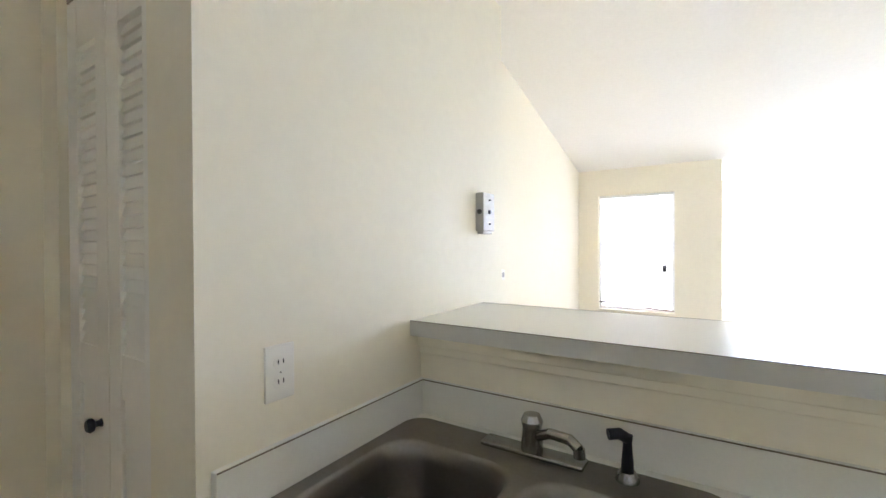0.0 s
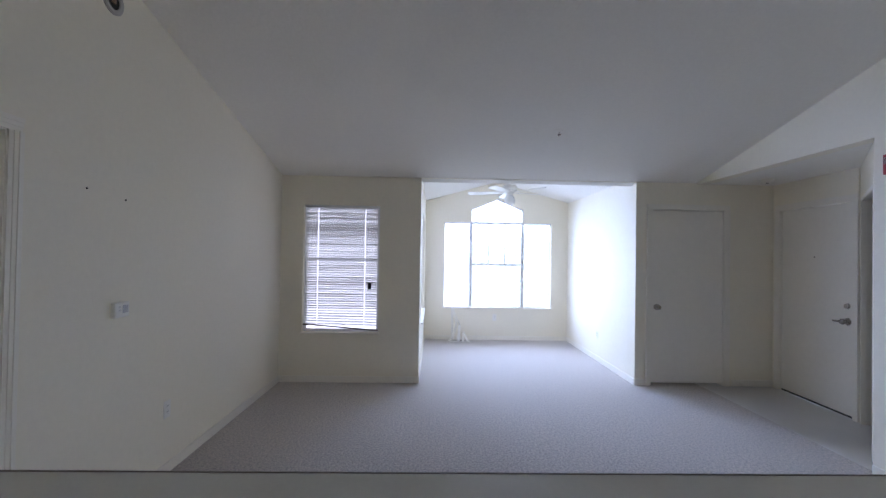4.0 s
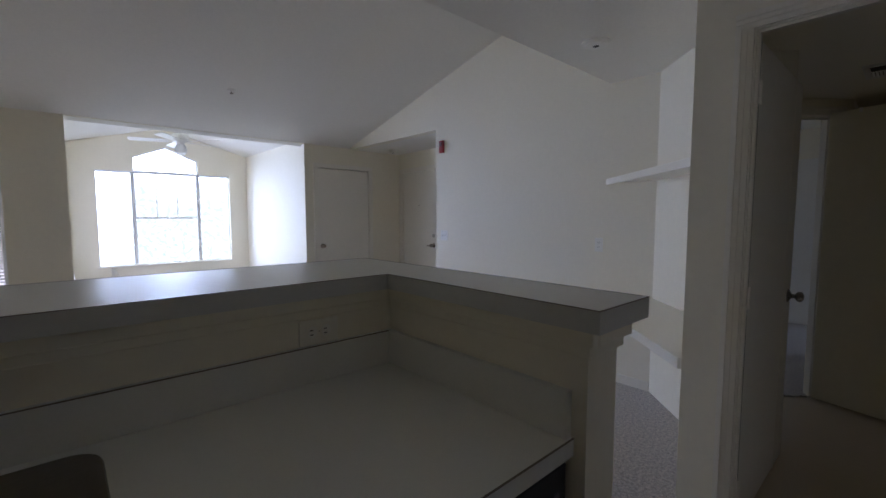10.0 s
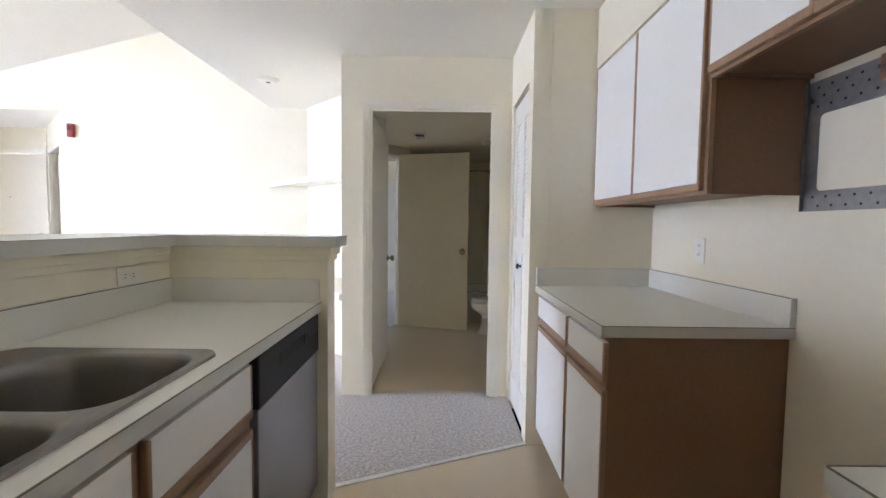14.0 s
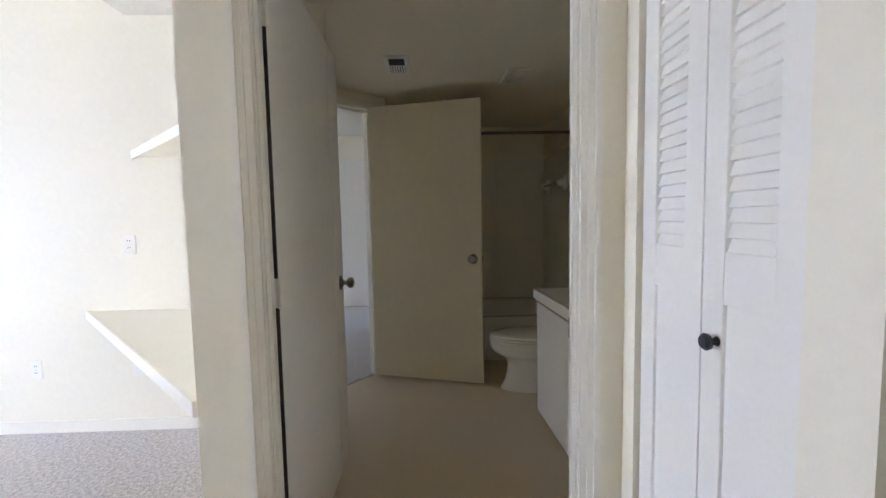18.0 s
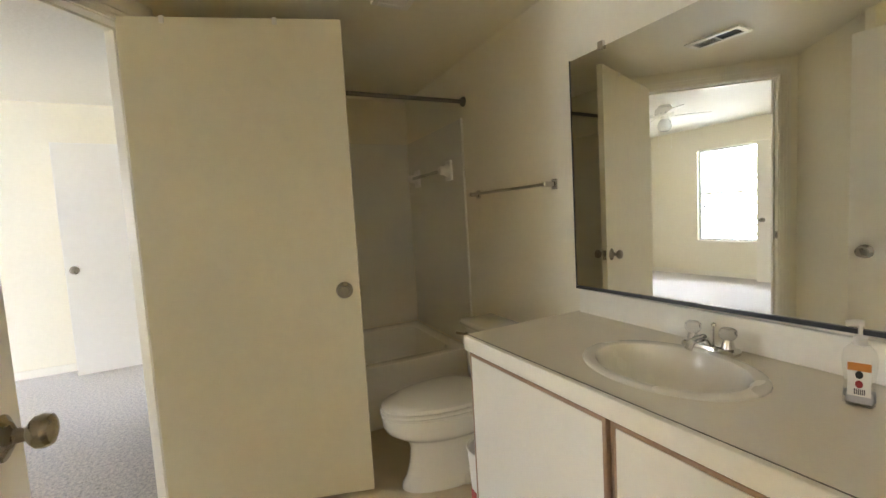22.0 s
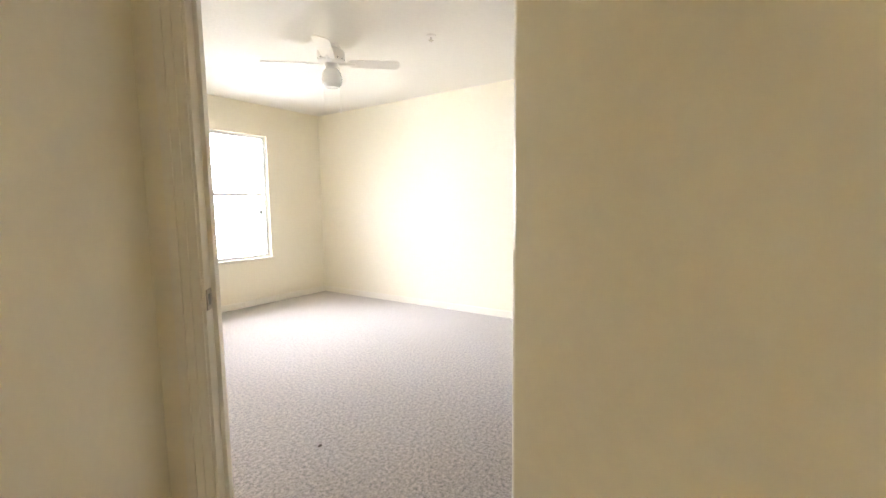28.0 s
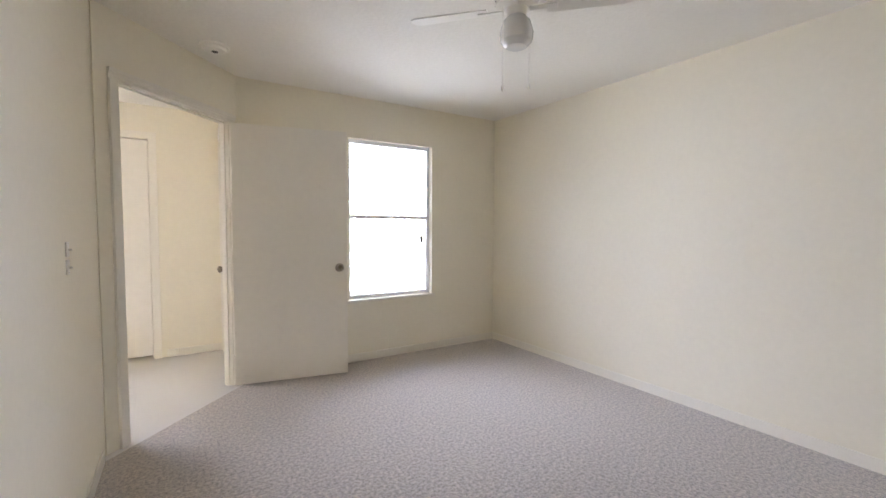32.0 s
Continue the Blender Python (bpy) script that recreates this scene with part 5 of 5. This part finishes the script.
part("top", prism(bmesh.new(), [(3.0985, 1.54), (2.064, 0.5055), (2.447, 0.5055), (3.0985, 1.157)], 1.615, 1.645), TRIM, shelf)
d = Vector((3.0985 - 2.064, 1.54 - 0.5055))
part("nosing", box((0.008, 0.0, 1.602), (d.length - 0.008, 0.016, 1.648), 0.003), TRIM, shelf, m=pose(2.064, 0.5055, 0, 0, 0, 45))

for a, b in (((AX0, YF), (XW, YF)), ((XW, YF), (XW, 2.61)), ((4.02, YF), (3.53, YF)), ((2.53, YF), (AX1, YF)), ((AX1, AY), (AX0, AY)), ((AX0, AY), (AX0, YF)), ((AX1, YF), (AX1, AY)),
             ((XE, 1.16), (XE, 3.65)), ((DX1, DY1), (4.06, DY1)), ((DX1 + 0.11, 0.3), (DX1, DY1)), ((DX0, 3.66), (DX0, 1.1)), ((1.86, 0.404), (2.66, 0.404)), ((3.16, SY), (4.12, SY))):
    if a == (1.86, 0.404):
        a, b = b, a
    baseboard("baseboard", a, b)
tagged(part("door_stop", bar(bmesh.new(), [(3.62, YF - 0.010, 0.05), (3.62, YF - 0.075, 0.048)], 0.006), TRIM), "small spring door stop on the baseboard", "door stop")

# ---- bathroom ----
VX0, VX1, VY = 1.818, 3.148, -0.79
SKEW = pose(VX1, VY, 0, 0, 0, 2.3) @ pose(-VX1, -VY, 0)
van = thing("vanity_cabinet", "cream melamine vanity cabinet with oak finger pulls", "vanity", SKEW)
part("carcass", box((VX0 + 0.004, VY - 0.042, 0.09), (VX1 - 0.016, SY + 0.002, 0.60), 0.001), CABINET_CREAM, van)
part("end_panel", box((VX1 - 0.0155, VY - 0.0225, 0.0), (VX1 - 0.001, SY + 0.002, 0.731), 0.001), CABINET_CREAM, van)
part("face_frame", box((VX0 + 0.004, VY - 0.041, 0.03), (VX1 - 0.016, VY - 0.0225, 0.731), 0.001), OAK_PALE, van)
part("toe_kick", box((VX0 + 0.004, VY - 0.11, 0.0), (VX1 - 0.017, VY - 0.10, 0.089), 0), OAK_PALE, van)
for x0, x1 in ((VX0 + 0.012, 2.500), (2.530, VX1 - 0.006)):
    front("door", van, x0, x1, 0.035, 0.722, VY - 0.022, 1, "top", CABINET_CREAM, 0.014)
vt = thing("basin_counter", "beige laminate vanity counter with a cream oval basin", "counter", SKEW)
bm = bmesh.new()
bcx, bcy, brx, bry = 2.541, -1.053, 0.203, 0.162
outer = [bm.verts.new(p) for p in ((VX0, SY + 0.001, 0.788), (VX0, VY, 0.788), (VX1 + 0.006, VY, 0.788), (VX1 + 0.006, SY + 0.001, 0.788))]
oval = lambda k, z, n=40: [bm.verts.new((bcx + brx * k * math.cos(2 * math.pi * i / n), bcy + bry * k * math.sin(2 * math.pi * i / n), z)) for i in range(n)]
lip = oval(1.06, 0.788)
edges = []
for loop in (outer, lip):
    for i in range(len(loop)):
        edges.append(bm.edges.new((loop[i], loop[(i + 1) % len(loop)])))
bmesh.ops.triangle_fill(bm, edges=edges, use_beauty=True)
part("top", bm, VANITY, vt)
bm = bmesh.new()
prev = oval(1.17, 0.7884)
for k, z in ((1.165, 0.793), (1.14, 0.7955), (1.09, 0.796), (1.05, 0.795), (1.02, 0.795), (0.985, 0.793), (0.955, 0.784), (0.93, 0.765), (0.88, 0.735), (0.74, 0.695), (0.5, 0.670), (0.2, 0.662), (0.06, 0.660)):
    nxt = oval(k, z)
    skin(bm, prev, nxt)
    prev = nxt
bm.faces.new(prev)
part("basin", bm, BASIN, vt, "glossy cream oval basin with a raised rim", smooth=True)
part("front_edge", box((VX0, VY - 0.002, 0.733), (VX1 + 0.006, VY + 0.016, 0.7875), 0.003), TRIM, vt, "pale moulded front edge")
part("seam", box((VX0, VY - 0.0025, 0.7866), (VX1 + 0.0065, VY + 0.0005, 0.7885), 0), SEAM, vt, "thin dark laminate seam")
part("end_edge", box((VX1 - 0.010, VY - 0.0025, 0.733), (VX1 + 0.006, SY + 0.001, 0.7875), 0.003), TRIM, vt)
part("splashback", box((VX0, SY + 0.001, 0.7885), (VX1 + 0.006, SY + 0.020, 0.888), 0.003), TRIM, vt, m=SKEW.inverted())
part("drain", lathe(bmesh.new(), [(0, 0.663), (0.020, 0.663), (0.022, 0.665), (0.012, 0.668), (0, 0.668)], pose(bcx, bcy, 0)), CHROME, vt, smooth=True)
bf = thing("bathroom_faucet", "chrome centreset bathroom faucet with clear handles", "faucet")
cx, cy = 2.558, -1.278
part("base", cuboid(bmesh.new(), (cx - 0.078, cy - 0.026, 0.788), (cx + 0.078, cy + 0.024, 0.812), 0.011), CHROME, bf, smooth=True)
part("spout", bar(bmesh.new(), [(cx, cy, 0.805), (cx, cy + 0.03, 0.835), (cx, cy + 0.085, 0.832), (cx, cy + 0.10, 0.815)], 0.011, 12), CHROME, bf, smooth=True)
for s in (-0.051, 0.051):
    hnd = part("handle", lathe(bmesh.new(), [(0, 0.838), (0.017, 0.838), (0.022, 0.846), (0.022, 0.862), (0.016, 0.868), (0, 0.869)], pose(cx + s, cy, 0), sides=10), CLEAR, bf, "clear acrylic handle", smooth=True)
    part("stem", lathe(bmesh.new(), [(0, 0.808), (0.018, 0.808), (0.015, 0.824), (0.010, 0.838), (0, 0.838)], pose(cx + s, cy, 0)), CHROME, hnd, smooth=True)
part("pop_up_rod", tube(bmesh.new(), (cx, cy - 0.018, 0.808), (cx, cy - 0.018, 0.86), 0.003), CHROME, bf)
part("pop_up_knob", lathe(bmesh.new(), [(0, 0.858), (0.007, 0.862), (0.006, 0.87), (0, 0.872)], pose(cx, cy - 0.018, 0), sides=10), CHROME, bf, smooth=True)
sbt = thing("soap_bottle", "clear pump soap bottle with orange and white label", "bottle", pose(2.198, -1.20, 0.788, 0, 0, 18) @ Matrix.Diagonal((0.74, 0.9, 1.04, 1)))
bm = bmesh.new()
prev = None
for w, z, c in ((0.030, 0.0, 0.010), (0.034, 0.004, 0.012), (0.034, 0.020, 0.012), (0.032, 0.050, 0.012), (0.037, 0.078, 0.013), (0.038, 0.098, 0.013), (0.034, 0.110, 0.013), (0.022, 0.120, 0.012), (0.013, 0.125, 0.010)):
    nxt = ring(bm, rounded(0, 0, 2 * w, 1.25 * w, min(c, 0.55 * w), z))
    if prev:
        skin(bm, prev, nxt)
    else:
        bm.faces.new(nxt[::-1])
    prev = nxt
bm.faces.new(prev)
part("body", bm, SOAP_CLEAR, sbt, smooth=True)
part("liquid", box((-0.029, -0.018, 0.004), (0.027, 0.017, 0.028), 0.006), SOAP_GREY, sbt, "grey soap left in the bottom")
part("label", box((-0.024, 0.0225, 0.022), (0.024, 0.0245, 0.092), 0.001), WHITE, sbt, "white paper label")
part("label_band", box((-0.024, 0.0246, 0.074), (0.024, 0.0252, 0.090), 0), ORANGE, sbt)
for z, mt in ((0.066, BLACK), (0.047, RED)):
    part("label_spot", lathe(bmesh.new(), [(0, 0.0246), (0.008, 0.0246), (0.008, 0.0254), (0, 0.0254)], pose(0, 0, z, -90, 0, 0), sides=14), mt, sbt)
bm = bmesh.new()
for i in range(6):
    cuboid(bm, (-0.012 + 0.004 * i, 0.0246, 0.026), (-0.0098 + 0.004 * i, 0.0252, 0.037))
part("barcode_bars", bm, BLACK, sbt)
part("pump_collar", lathe(bmesh.new(), [(0, 0.122), (0.016, 0.122), (0.015, 0.138), (0.006, 0.142), (0, 0.142)]), WHITE, sbt, smooth=True)
part("pump_stem", tube(bmesh.new(), (0, 0, 0.14), (0, 0, 0.164), 0.005), WHITE, sbt)
part("pump_head", bar(bmesh.new(), [(-0.008, 0, 0.166), (0.012, 0, 0.166), (0.030, 0, 0.162)], 0.0065), WHITE, sbt, smooth=True)
mir = thing("wall_mirror", "large frameless wall mirror above the vanity", "mirror")
part("glass", box((0, 0, 0.912), (1.228, 0.0045, 1.816), 0), MIRROR, mir, m=pose(1.90, SY + 0.0015, 0, 0, 0, 2.3))
part("bottom_channel", prism(bmesh.new(), [(1.90, SY + 0.001), (3.128, SY + 0.001), (3.128, SY + 0.062), (1.90, SY + 0.010)], 0.900, 0.9118), BLACK, mir, "dark bottom channel")
part("edge_line", box((3.1282, SY + 0.001, 0.912), (3.1315, SY + 0.058, 1.818), 0), DARK, mir)
for x in (2.97, 2.2):
    y = SY + (x - 1.90) * 0.0437 + 0.008
    part("clip", box((x - 0.012, y - 0.012, 1.806), (x + 0.012, y + 0.004, 1.836), 0.002), CHROME, mir)
tb = thing("towel_bar", "chrome towel bar on the bathroom wall", "towel bar")
for x in (3.30, 3.97):
    part("post", box((x - 0.016, SY + 0.001, 1.345 - 0.024), (x + 0.016, SY + 0.014, 1.345 + 0.024), 0.004), CHROME, tb)
    part("arm", box((x - 0.009, SY + 0.0145, 1.345 - 0.012), (x + 0.009, SY + 0.072, 1.345 + 0.012), 0.004), CHROME, tb)
part("rail", box((3.309, SY + 0.052, 1.338), (3.961, SY + 0.066, 1.352), 0.002), CHROME, tb)
TX0, TX1, TY0, TY1 = 4.15, 5.055, SY + 0.014, 0.178
tub = thing("bathtub", "white bathtub with a straight apron", "bathtub")
bm = bmesh.new()
tcx, tcy = (TX0 + TX1) / 2, (TY0 + TY1) / 2
o0 = ring(bm, rounded(tcx, tcy, TX1 - TX0, TY1 - TY0, 0.012, 0.0))
o1 = ring(bm, rounded(tcx, tcy, TX1 - TX0, TY1 - TY0, 0.012, 0.355))
o2 = ring(bm, rounded(tcx, tcy, TX1 - TX0 - 0.016, TY1 - TY0 - 0.016, 0.012, 0.372))
skin(bm, o0, o1)
skin(bm, o1, o2)
prev = o2
for ix, z, r in ((0.075, 0.374, 0.10), (0.09, 0.362, 0.12), (0.12, 0.20, 0.12), (0.16, 0.09, 0.11), (0.23, 0.06, 0.08)):
    nxt = ring(bm, rounded(tcx + 0.0, tcy, TX1 - TX0 - 2 * ix, TY1 - TY0 - 2 * ix, r, z))
    skin(bm, prev, nxt)
    prev = nxt
bm.faces.new(prev)
part("shell", bm, PORCELAIN, tub, smooth=True)
part("overflow", lathe(bmesh.new(), [(0, 0), (0.03, 0), (0.028, 0.006), (0, 0.008)], pose(4.55, TY1 - 0.10, 0.25, 90, 0, 0)), CHROME, tub, smooth=True)
sur = thing("tub_surround", "white plastic tub surround panels", "surround")
part("panel", box((TX0 + 0.002, SY + 0.001, 0.376), (TX1 + 0.002, SY + 0.012, 1.825), 0.003), SURROUND, sur)
part("panel", box((TX1 + 0.0025, SY + 0.0125, 0.376), (TX1 + 0.014, 0.179, 1.825), 0.003), SURROUND, sur)
part("panel", box((TX0 + 0.002, 0.1795, 0.376), (TX1 + 0.002, 0.191, 1.825), 0.003), SURROUND, sur)
part("flange", box((TX0 - 0.022, SY + 0.001, 0.0), (TX0 + 0.0015, SY + 0.016, 1.827), 0.004), SURROUND, sur)
part("flange", box((TX0 - 0.022, 0.176, 0.0), (TX0 + 0.0015, 0.191, 1.827), 0.004), SURROUND, sur)
for y in (-0.86, -0.36):
    part("seam_strip", box((TX1 - 0.002, y - 0.012, 0.378), (TX1 + 0.0024, y + 0.012, 1.82), 0.002), SURROUND, sur)
wb = thing("shower_wash_bar", "white ceramic wash cloth bar inside the tub", "bar")
for x in (4.31, 4.85):
    part("post", cuboid(bmesh.new(), (x - 0.042, SY + 0.0125, 1.462), (x + 0.042, SY + 0.034, 1.592), 0.012), WHITE, wb)
    part("arm", lathe(bmesh.new(), [(0.046, 0.020), (0.030, 0.045), (0.026, 0.080), (0, 0.085)], pose(x, SY + 0.012, 1.527, -90, 0, 0)), WHITE, wb, smooth=True)
part("rail", tube(bmesh.new(), (4.31, SY + 0.072, 1.527), (4.85, SY + 0.072, 1.527), 0.011), CLEAR, wb, smooth=True)
rod = thing("shower_rod", "tarnished chrome shower curtain rod over the tub", "curtain rod")
part("pole", tube(bmesh.new(), (TX0 - 0.045, SY + 0.02, 1.92), (TX0 - 0.045, 0.172, 1.92), 0.0125), STEEL, rod, smooth=True)
for y, s in ((SY + 0.001, -90), (0.191, 90)):
    part("flange", lathe(bmesh.new(), [(0, 0), (0.030, 0), (0.028, 0.010), (0.018, 0.022), (0, 0.022)], pose(TX0 - 0.045, y, 1.92, s, 0, 0)), STEEL, rod, smooth=True)
shw = thing("shower", "dark chrome shower head on a bent arm", "shower")
part("arm", bar(bmesh.new(), [(4.55, 0.19, 1.95), (4.55, 0.08, 1.97), (4.55, 0.03, 1.93)], 0.010), NICKEL, shw, smooth=True)
part("head", lathe(bmesh.new(), [(0, 0), (0.014, 0.0), (0.020, -0.02), (0.036, -0.05), (0.036, -0.058), (0, -0.06)], pose(4.55, 0.03, 1.93, 35, 0, 0)), NICKEL, shw, smooth=True)
val = thing("shower_valve", "round dark chrome shower valve", "valve", pose(4.55, 0.179, 0.86, 90, 0, 0))
part("escutcheon", lathe(bmesh.new(), [(0, 0), (0.075, 0), (0.072, 0.008), (0.03, 0.014), (0, 0.014)]), NICKEL, val, smooth=True)
part("handle", lathe(bmesh.new(), [(0, 0.012), (0.026, 0.014), (0.030, 0.045), (0, 0.055)]), NICKEL, val, smooth=True)


def egg(cx, cy, w, front_len, back_len, z, n=28):
    """A plan loop with a rounder back and a longer front towards +y."""
    return [Vector((cx + w * math.cos(2 * math.pi * i / n), cy + (front_len if math.sin(2 * math.pi * i / n) > 0 else back_len) * math.sin(2 * math.pi * i / n), z)) for i in range(n)]


wc = thing("toilet", "white two piece toilet with the lid closed", "toilet", pose(3.562, -0.912, 0) @ Matrix.Diagonal((1, 1, 0.925, 1)))
bm = bmesh.new()
prev = None
for w, fl, bl_, z in ((0.118, 0.278, 0.30, 0.0), (0.116, 0.275, 0.30, 0.018), (0.106, 0.252, 0.27, 0.050), (0.099, 0.232, 0.25, 0.12), (0.100, 0.226, 0.22, 0.195), (0.108, 0.236, 0.20, 0.232), (0.134, 0.268, 0.20, 0.258), (0.160, 0.302, 0.20, 0.280), (0.176, 0.333, 0.20, 0.305), (0.183, 0.347, 0.20, 0.335), (0.185, 0.352, 0.20, 0.383), (0.178, 0.342, 0.20, 0.393)):
    nxt = ring(bm, egg(0, 0, w, fl, bl_, z))
    if prev:
        skin(bm, prev, nxt)
    else:
        bm.faces.new(nxt[::-1])
    prev = nxt
bm.faces.new(prev)
part("bowl", bm, PORCELAIN, wc, smooth=True)
for nm, z0, z1, k in (("seat", 0.396, 0.416, 1.0), ("lid", 0.4175, 0.438, 0.985)):
    bm = bmesh.new()
    loops = [ring(bm, egg(0, 0, 0.186 * k * q, 0.355 * k * q, 0.17 * k * q, z)) for q, z in ((0.97, z0), (1.0, z0 + 0.004), (1.0, z1 - 0.007), (0.97, z1 - 0.001), (0.80, z1 + 0.002))]
    bm.faces.new(loops[0][::-1])
    for p, q in zip(loops, loops[1:]):
        skin(bm, p, q)
    bm.faces.new(loops[-1])
    part(nm, bm, PORCELAIN, wc, smooth=True)
part("tank", cuboid(bmesh.new(), (-0.235, -0.395, 0.375), (0.235, -0.205, 0.688), 0.025), PORCELAIN, wc, smooth=True)
part("tank_lid", cuboid(bmesh.new(), (-0.25, -0.398, 0.6885), (0.25, -0.185, 0.725), 0.014), PORCELAIN, wc, smooth=True)
part("neck", cuboid(bmesh.new(), (-0.15, -0.36, 0.20), (0.15, -0.14, 0.385), 0.03), PORCELAIN, wc, smooth=True)
part("flush_lever", bar(bmesh.new(), [(0.19, -0.203, 0.645), (0.19, -0.186, 0.645), (0.265, -0.178, 0.636)], 0.008), NICKEL, wc, "dark metal flush lever", smooth=True)
for s in (-0.07, 0.07):
    part("hinge_cap", cuboid(bmesh.new(), (s - 0.022, -0.19, 0.397), (s + 0.022, -0.155, 0.43), 0.008), PORCELAIN, wc)
    part("bolt_cap", lathe(bmesh.new(), [(0, 0.045), (0.006, 0.043), (0.013, 0.03), (0.014, 0.0)], pose(s * 1.62, 0.0, 0.0), sides=12), WHITE, wc, smooth=True)
bin_ = thing("waste_bin", "small white plastic bin beside the toilet", "bin", pose(3.255, -0.925, 0))
part("bucket", lathe(bmesh.new(), [(0, 0.0), (0.078, 0.0), (0.095, 0.26), (0.10, 0.265), (0.097, 0.27), (0.09, 0.262), (0.074, 0.006), (0, 0.006)]), WHITE, bin_, smooth=True)
part("label", box((-0.02, 0.086, 0.05), (0.02, 0.0885, 0.10), 0.001), RED, bin_, "small red printed label")
def register(name, label, m, w, d, dark):
    """A louvred ceiling register; dark is the share of its length, from -x, painted as the shade of an open damper."""
    r = thing(name, label, "vent", m)
    part("throat", box((-w / 2 + 0.02, -d / 2 + 0.02, -0.006), (w / 2 - 0.02, d / 2 - 0.02, -0.001), 0), SLOT if dark else GALV_PALE, r)
    for a, b in (((-w / 2, -d / 2), (w / 2, -d / 2 + 0.028)), ((-w / 2, d / 2 - 0.028), (w / 2, d / 2)), ((-w / 2, -d / 2 + 0.028), (-w / 2 + 0.028, d / 2 - 0.028)), ((w / 2 - 0.028, -d / 2 + 0.028), (w / 2, d / 2 - 0.028))):
        part("frame", box((*a, -0.014), (*b, -0.0005), 0.004), WHITE, r)
    x0, x1 = -w / 2 + 0.028, w / 2 - 0.028
    cut = x0 + (x1 - x0) * dark
    if dark:
        # dark plate takes the place of shade behind the open damper
        part("opening", box((x0, -d / 2 + 0.03, -0.009), (cut, d / 2 - 0.03, -0.0065), 0), DARK, r, "dark plate painted as the shade of the register's open half")
        part("divider", box((cut - 0.004, -d / 2 + 0.028, -0.013), (cut + 0.004, d / 2 - 0.028, -0.0065), 0.001), WHITE, r)
    n = max(3, round((d - 0.06) / 0.016))
    for i in range(n):
        y = -d / 2 + 0.036 + (d - 0.072) * i / (n - 1)
        part("slat", box((cut + 0.005 if dark else x0, -0.0065, -0.0008), (x1, 0.0065, 0.0008), 0), WHITE, r, m=pose(0, y, -0.0105, 28, 0, 0))
    return r


register("exhaust_register", "white ceiling register with a dark open half", pose(3.245, 0.03, BC), 0.30, 0.15, 0.48)
register("ceiling_vent", "white louvred supply vent in the bathroom ceiling", pose(3.47, -0.74, BC), 0.30, 0.17, 0.0)
tagged(part("threshold_strip", box((0.178, 0.03, 0.0), (0.98, 0.058, 0.006), 0.002), NICKEL, m=pose(*AB0, 0, 0, 0, ang_bath)), "metal strip between bathroom vinyl and bedroom carpet", "threshold", kind="structure")

# ---- bedroom ----
tagged(part("carpet_scrap", lathe(bmesh.new(), [(0, 0), (0.014, 0), (0.010, 0.006), (0, 0.008)], pose(4.04, 1.45, 0.0), sides=8, squash=(1, 0.6)), BARE, smooth=True), "small dark scrap lying on the bedroom carpet", "scrap")
window_unit("window_7", pose(4.975, DY1, 0.58), 0.874, 1.48, "white aluminium bedroom window with frosted daylight", 0.52)
tagged(part("window_sill", box((4.950, DY1 - 0.022, 0.556), (5.874, DY1 + 0.055, 0.5795), 0.004), TRIM), "white painted bedroom window sill", "sill", kind="structure")
tagged(part("sash_latch", box((5.737, DY1 + 0.035, 1.10), (5.767, DY1 + 0.05, 1.165), 0.002), SLOT), "small grey latch on the window sash", "latch")
ceiling_fan("ceiling_fan", pose(5.07, 2.455, DC), "white four blade ceiling fan with frosted globe light", 0.040, 0.53, 4, -48, globe=0.08, pitch=-12)
sprinkler(pose(5.37, 1.705, DC), "chrome fire sprinkler in the bedroom ceiling")
round_detector("smoke_detector", pose(3.893, 4.063, DC), "round white smoke detector on the bedroom ceiling", 0.09, 0.035)
plate("light_switch", pose(DX0, 3.04, 1.165, 0, 0, -90) @ Matrix.Diagonal((0.6, 1, 0.5, 1)), 1, "switch", "white light switch on the bedroom wall")
plate("light_switch", pose(DX0, 3.04, 1.095, 0, 0, -90) @ Matrix.Diagonal((0.6, 1, 0.5, 1)), 1, "switch", "white fan control switch on the bedroom wall")
plate("power_outlet", pose(DX0, 2.74, 0.26, 0, 0, -90), 1, "outlet", "white duplex outlet low on the bedroom wall")
